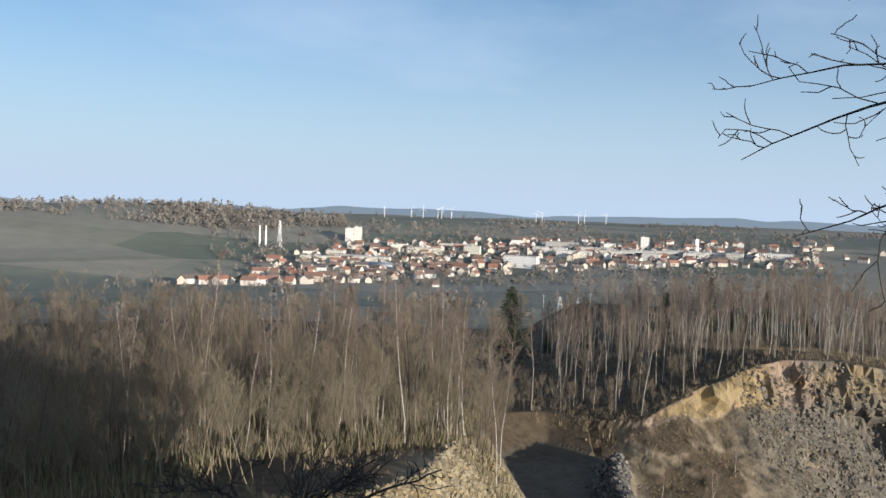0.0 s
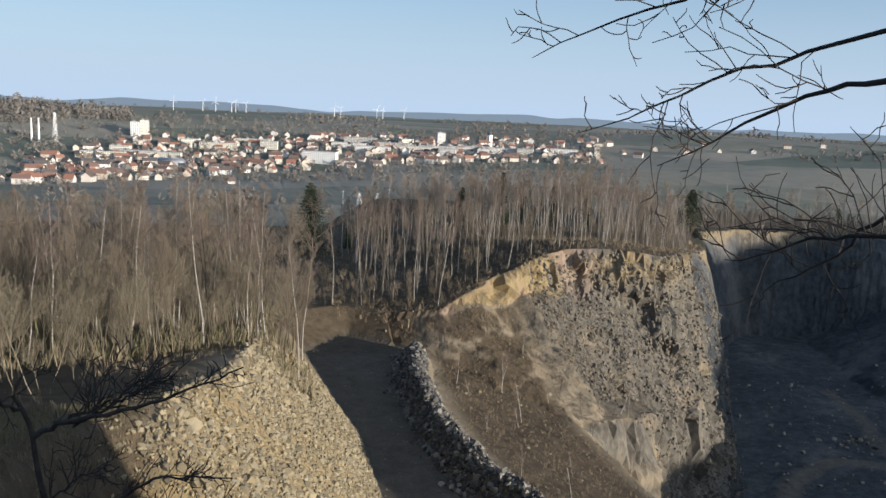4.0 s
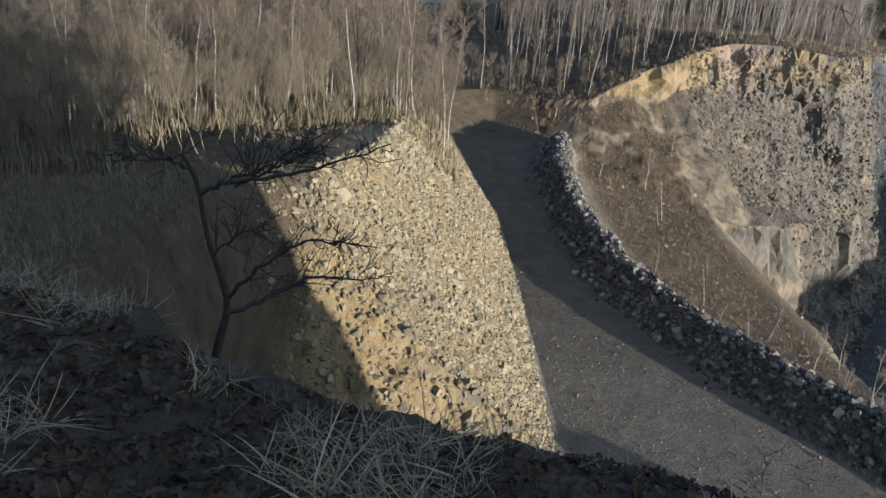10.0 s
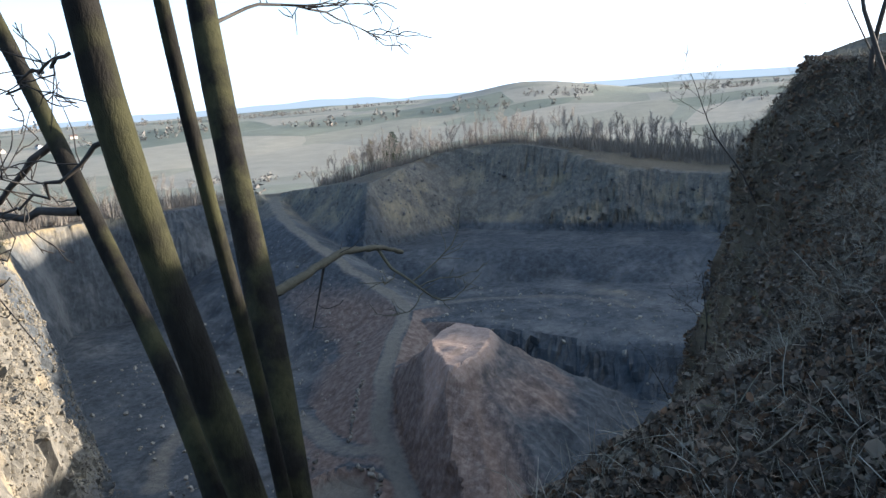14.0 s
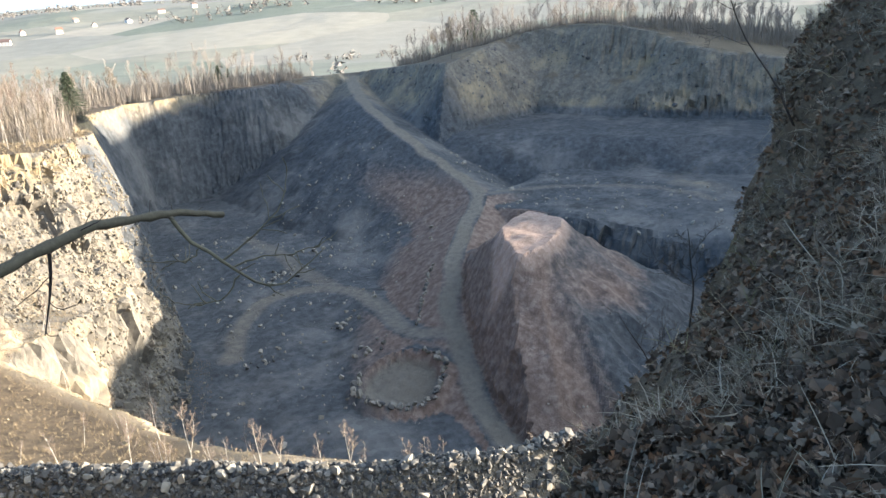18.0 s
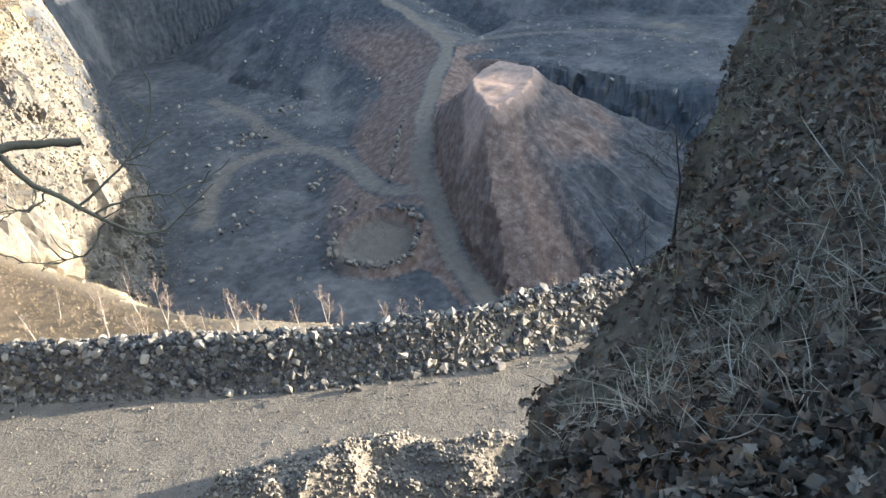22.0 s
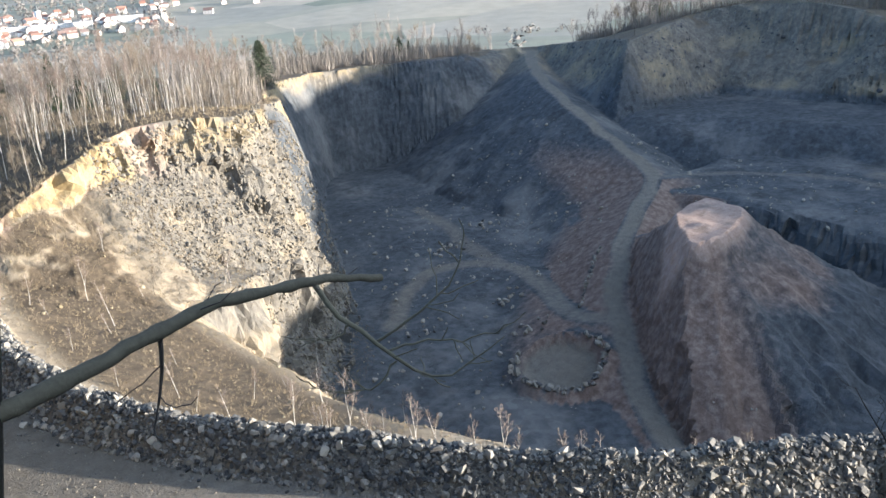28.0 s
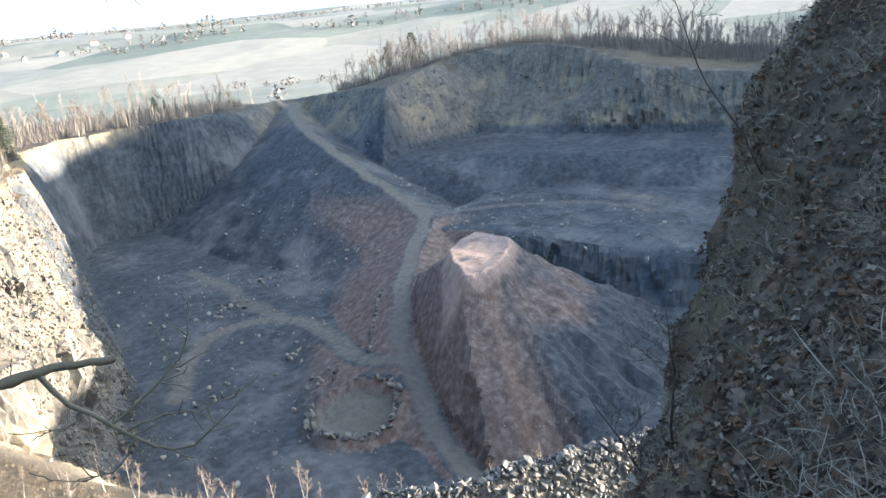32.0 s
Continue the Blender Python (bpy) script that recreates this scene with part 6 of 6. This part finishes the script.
def lathe(profile, sides=14):
    """A mesh turned round the z axis from (radius, height) pairs."""
    a = np.arange(sides) * 2 * math.pi / sides
    v = np.concatenate([np.stack([r * np.cos(a), r * np.sin(a), np.full(sides, z)], -1) for r, z in profile])
    f = [[i * sides + j, i * sides + (j + 1) % sides, (i + 1) * sides + (j + 1) % sides, (i + 1) * sides + j] for i in range(len(profile) - 1) for j in range(sides)]
    return v, np.array(f)


def church():
    x, y = by_angle(16.2, 1880)
    top = tagged(new("church"), "church with white tower and dark onion dome", "church")
    top.matrix_basis = Matrix.Translation((x, y, height(x, y)[0])) @ Matrix.Rotation(0.3, 4, "Z")
    bm = bmesh.new()
    box_bm(bm, -4, 4, -4, 4, -2, 26)
    box_bm(bm, -4.4, 4.4, -4.4, 4.4, 25, 26.2)
    part("tower", bm_mesh("tower", bm, [WHITE]), top)
    v, f = lathe([(4.2, 26.2), (4.4, 28), (3, 30.5), (1.6, 31.5), (1.7, 34), (2.1, 35), (0.7, 37.5), (0.2, 41)])
    part("dome", raw_mesh("dome", v, f, [COPPER], True), top)
    for me, name in zip(HOUSES[4], ("nave_wall", "nave_roof", "window_row")):
        ob = tagged(part(name, me, top), kind="stuff" if name == "window_row" else "")
        ob.matrix_basis = Matrix.Translation((-16, 0, 0)) @ Matrix.Scale(1.4, 4)


church()
for az, tall in ((-12.6, 40), (-12.2, 41)):
    x, y = by_angle(az, 1650)
    v, f = lathe([(2.0, -2), (1.7, tall * 0.5), (1.4, tall - 1), (1.6, tall - 0.9), (1.6, tall), (1.2, tall)])
    ob = tagged(new("factory_chimney"), "tall slim pale factory chimney", "chimney", "heating plant chimneys")
    ob.location = (x, y, height(x, y)[0])
    part("shaft", raw_mesh("shaft", v, f, [WHITE], True), ob)


def lattice(tall, foot, head, panels, arms=(), r=0.12):
    """A lattice tower: legs, braces and arms as one mesh each."""
    legs, braces, arms_out = [Wood() for _ in range(4)], Wood(), []
    at = lambda i, t: np.array([(foot + (head - foot) * t) * (1 if i in (0, 1) else -1), (foot + (head - foot) * t) * (1 if i in (0, 3) else -1), tall * t])
    for i in range(4):
        legs[i].add([at(i, 0), at(i, 0.5), at(i, 1)], [r] * 3, 4)
    ts = np.linspace(0, 1, panels + 1)
    for a, b in zip(ts, ts[1:]):
        for i in range(4):
            j = (i + 1) % 4
            braces.add([at(i, a), at(j, b)], [r * 0.6] * 2, 3)
            braces.add([at(j, a), at(i, b)], [r * 0.6] * 2, 3)
    for z, n in arms:
        arms_out.append(Wood())
        arms_out[-1].add([(-n, 0, z), (0, 0, z + 0.4), (n, 0, z)], [r, r * 1.2, r], 4)
    return legs, braces, arms_out


def tower(az, r, tall, foot, head, panels, arms, name, label, thick):
    x, y = by_angle(az, r)
    top = tagged(new(name), label, name.replace("_", " "))
    top.location = (x, y, height(x, y)[0])
    top.rotation_euler[2] = radians(-20)
    legs, braces, arm = lattice(tall, foot, head, panels, arms, thick)
    for leg in legs:
        part("leg", leg.mesh("leg", [STEEL], False), top)
    part("bracing", braces.mesh("bracing", [STEEL], False), top)
    for each in arm:
        part("crossarm", each.mesh("crossarm", [STEEL], False), top)


tower(-11.3, 1650, 52, 3, 1.0, 12, ((50, 3), (45, 3)), "radio_mast", "tall lattice radio mast beside the town", 0.3)
tower(7.6, 700, 10, 1.9, 0.3, 4, ((9.8, 2.2),), "power_pylon", "small lattice power pylon in the field", 0.14)
tower(8.8, 700, 10, 1.9, 0.3, 4, ((9.8, 2.2),), "power_pylon", "small lattice power pylon in the field", 0.14)
for az, r, tall in ((6.5, 700, 11), (9.6, 690, 14), (13.4, 760, 11), (16.0, 800, 10)):
    x, y = by_angle(az, r)
    top = tagged(new("power_pole"), "plain upright power pole in the field", "pole", "poles in the field")
    top.location = (x, y, height(x, y)[0])
    w = Wood()
    w.add([(0, 0, -1), (0, 0, tall)], [0.28, 0.2], 6)
    part("mast", w.mesh("mast", [STEEL]), top)
    w = Wood()
    w.add([(-1.5, 0, tall - 0.6), (1.5, 0, tall - 0.6)], [0.15, 0.15], 4)
    part("crossarm", w.mesh("crossarm", [STEEL]), top)
for az, turn in ((-4.4, 0.2), (-2.6, 0.7), (-1.8, 0.1), (-0.8, 1.0), (-0.55, 0.4), (0.1, 0.8), (5.8, 0.3), (6.2, 0.9), (8.6, 0.5), (9.0, 0.2), (10.4, 0.6)):
    x, y = by_angle(az, 4100)
    top = tagged(new("wind_turbine"), "white three-bladed wind turbine on the far plain", "wind turbine", "far wind farm")
    top.location = (x, y, height(x, y)[0])
    w = Wood()
    w.add([(0, 0, -5), (0, 0, 45)], [1.4, 0.9], 7)
    part("tower", w.mesh("tower", [WHITE]), top)
    for i in range(3):
        a = turn + i * 2.094
        w = Wood()
        w.add([(0, -2, 45), (11 * math.sin(a), -2, 45 + 11 * math.cos(a)), (24 * math.sin(a), -2, 45 + 24 * math.cos(a))], [0.6, 0.8, 0.15], 4)
        part("blade", w.mesh("blade", [WHITE]), top)


# ---- hedges, town trees and far woods ----
def clump_shapes(n, seed, tris=26):
    g, out = np.random.default_rng(seed), []
    for _ in range(n):
        c = g.normal(0, 1, (tris, 3))
        c = c / np.linalg.norm(c, axis=1)[:, None] * g.uniform(0.35, 1, (tris, 1)) * [0.5, 0.5, 0.55] + [0, 0, 0.5]
        v = (c[:, None] + g.normal(0, 0.13, (tris, 3, 3))).reshape(-1, 3)
        out.append((v, np.arange(tris * 3).reshape(-1, 3)))
    return out


CLUMPS = clump_shapes(6, 12)
FAR_WOOD = jittered("far_bare_wood", [(0.17, 0.155, 0.14), (0.21, 0.185, 0.16), (0.14, 0.135, 0.125), (0.18, 0.17, 0.15)], 0.2, island=True, vary=0.15)


def brush_shapes(n, seed):
    g, out = np.random.default_rng(seed), []
    for _ in range(n):
        vs = []
        for _ in range(16):
            a, h, w, b = g.uniform(0, 6.28), g.uniform(0.4, 1.0), g.uniform(0.012, 0.022), g.uniform(0, 6.28)
            foot, lean = g.normal(0, 0.17, 3) * [1, 1, 0], g.uniform(0.0, 0.3)
            top = foot + [math.cos(a) * lean * h, math.sin(a) * lean * h, h]
            vs += [foot + [math.sin(b) * w, -math.cos(b) * w, -0.05], foot - [math.sin(b) * w, -math.cos(b) * w, 0.05], top]
        out.append((np.array(vs), np.arange(48).reshape(-1, 3)))
    return out


BRUSH = brush_shapes(6, 19)
GREY_TWIG_BRUSH = jittered("grey_scrub_twigs", [(0.16, 0.135, 0.11), (0.23, 0.205, 0.175), (0.20, 0.165, 0.13)], 2, island=True, vary=0.2)


def far_clumps(name, label, n, azs, rs, size, seed, test=None, shapes=CLUMPS, material=FAR_WOOD):
    g = np.random.default_rng(seed)
    az, r = np.radians(g.uniform(*azs, n)), g.uniform(*rs, n)
    x, y = r * np.sin(az), r * np.cos(az)
    if test is not None:
        k = test(x, y, np.degrees(az), r)
        x, y = x[k], y[k]
    P = np.stack([x, y, height(x, y) - 0.3], -1)
    return tagged(new(name, scatter(name, shapes, P, size * g.lognormal(0, 0.3, len(P)), g, [material], 0.1)), label, "trees", kind="stuff")


far_clumps("town_trees", "bare garden and street trees among the town's houses", 1500, (-16, 24), (1200, 2250), 9, 91)
far_clumps("field_hedges", "bare hedges and thickets between the fields", 1400, (-25, 60), (420, 1300), 7, 92, lambda x, y, az, r: (np.abs(vnoise(x / 160, y / 90, 4)) < 0.045) | (vnoise(x / 120, y / 120, 7) > 0.62))
far_clumps("far_woods", "brown winter woods on the far hills", 6000, (-50, 85), (1900, 4300), 13, 93, lambda x, y, az, r: (vnoise(x / 330, y / 330, 5) > 0.2 + 0.3 * (az > 38)) & ~((az > -12) & (az < 24) & (r < 2300)))
far_clumps("west_woods", "brown winter woods on the western hills", 4200, (-40, -7), (1850, 2900), 13, 94, lambda x, y, az, r: vnoise(x / 260, y / 260, 3) > -0.25)


far_clumps("rim_scrub", "grey bare scrub filling the ground beyond the quarry", 17000, (24, 79), (140, 330), 3.3, 95, lambda x, y, az, r: (land(x, y)[2] > np.where((x > 150) & (y < 150), 19, 10)) & (line_dist(x, y, HAUL)[0] > np.where(x < 170, 8, 14)) & (y > 30), BRUSH, GREY_TWIG_BRUSH)


# ---- far distance ----
def far_backdrop():
    """Hazy plain and low hills where the land meets the sky; the haze is an even glow."""
    k = bpy.data.materials.new("haze_glow")
    k.use_nodes = True
    t = k.node_tree
    t.nodes.remove(t.nodes["Principled BSDF"])
    # the ring glows in one blue-grey to imitate haze
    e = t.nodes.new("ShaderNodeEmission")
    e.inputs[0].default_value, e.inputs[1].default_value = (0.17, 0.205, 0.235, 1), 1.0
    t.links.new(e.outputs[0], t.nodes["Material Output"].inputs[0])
    a = np.radians(np.arange(-180, 181, 0.5))
    top = -52 + 14 * vnoise(a * 9, a * 0, 4) + 8 * vnoise(a * 31, a * 0, 6)
    R = 4640
    v = np.concatenate([np.stack([R * np.sin(a), R * np.cos(a), np.full_like(a, -260)], -1), np.stack([R * np.sin(a), R * np.cos(a), top], -1)])
    n = len(a)
    f = np.array([[i, i + 1, n + i + 1, n + i] for i in range(n - 1)])
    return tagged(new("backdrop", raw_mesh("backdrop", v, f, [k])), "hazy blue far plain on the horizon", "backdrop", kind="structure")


far_backdrop()
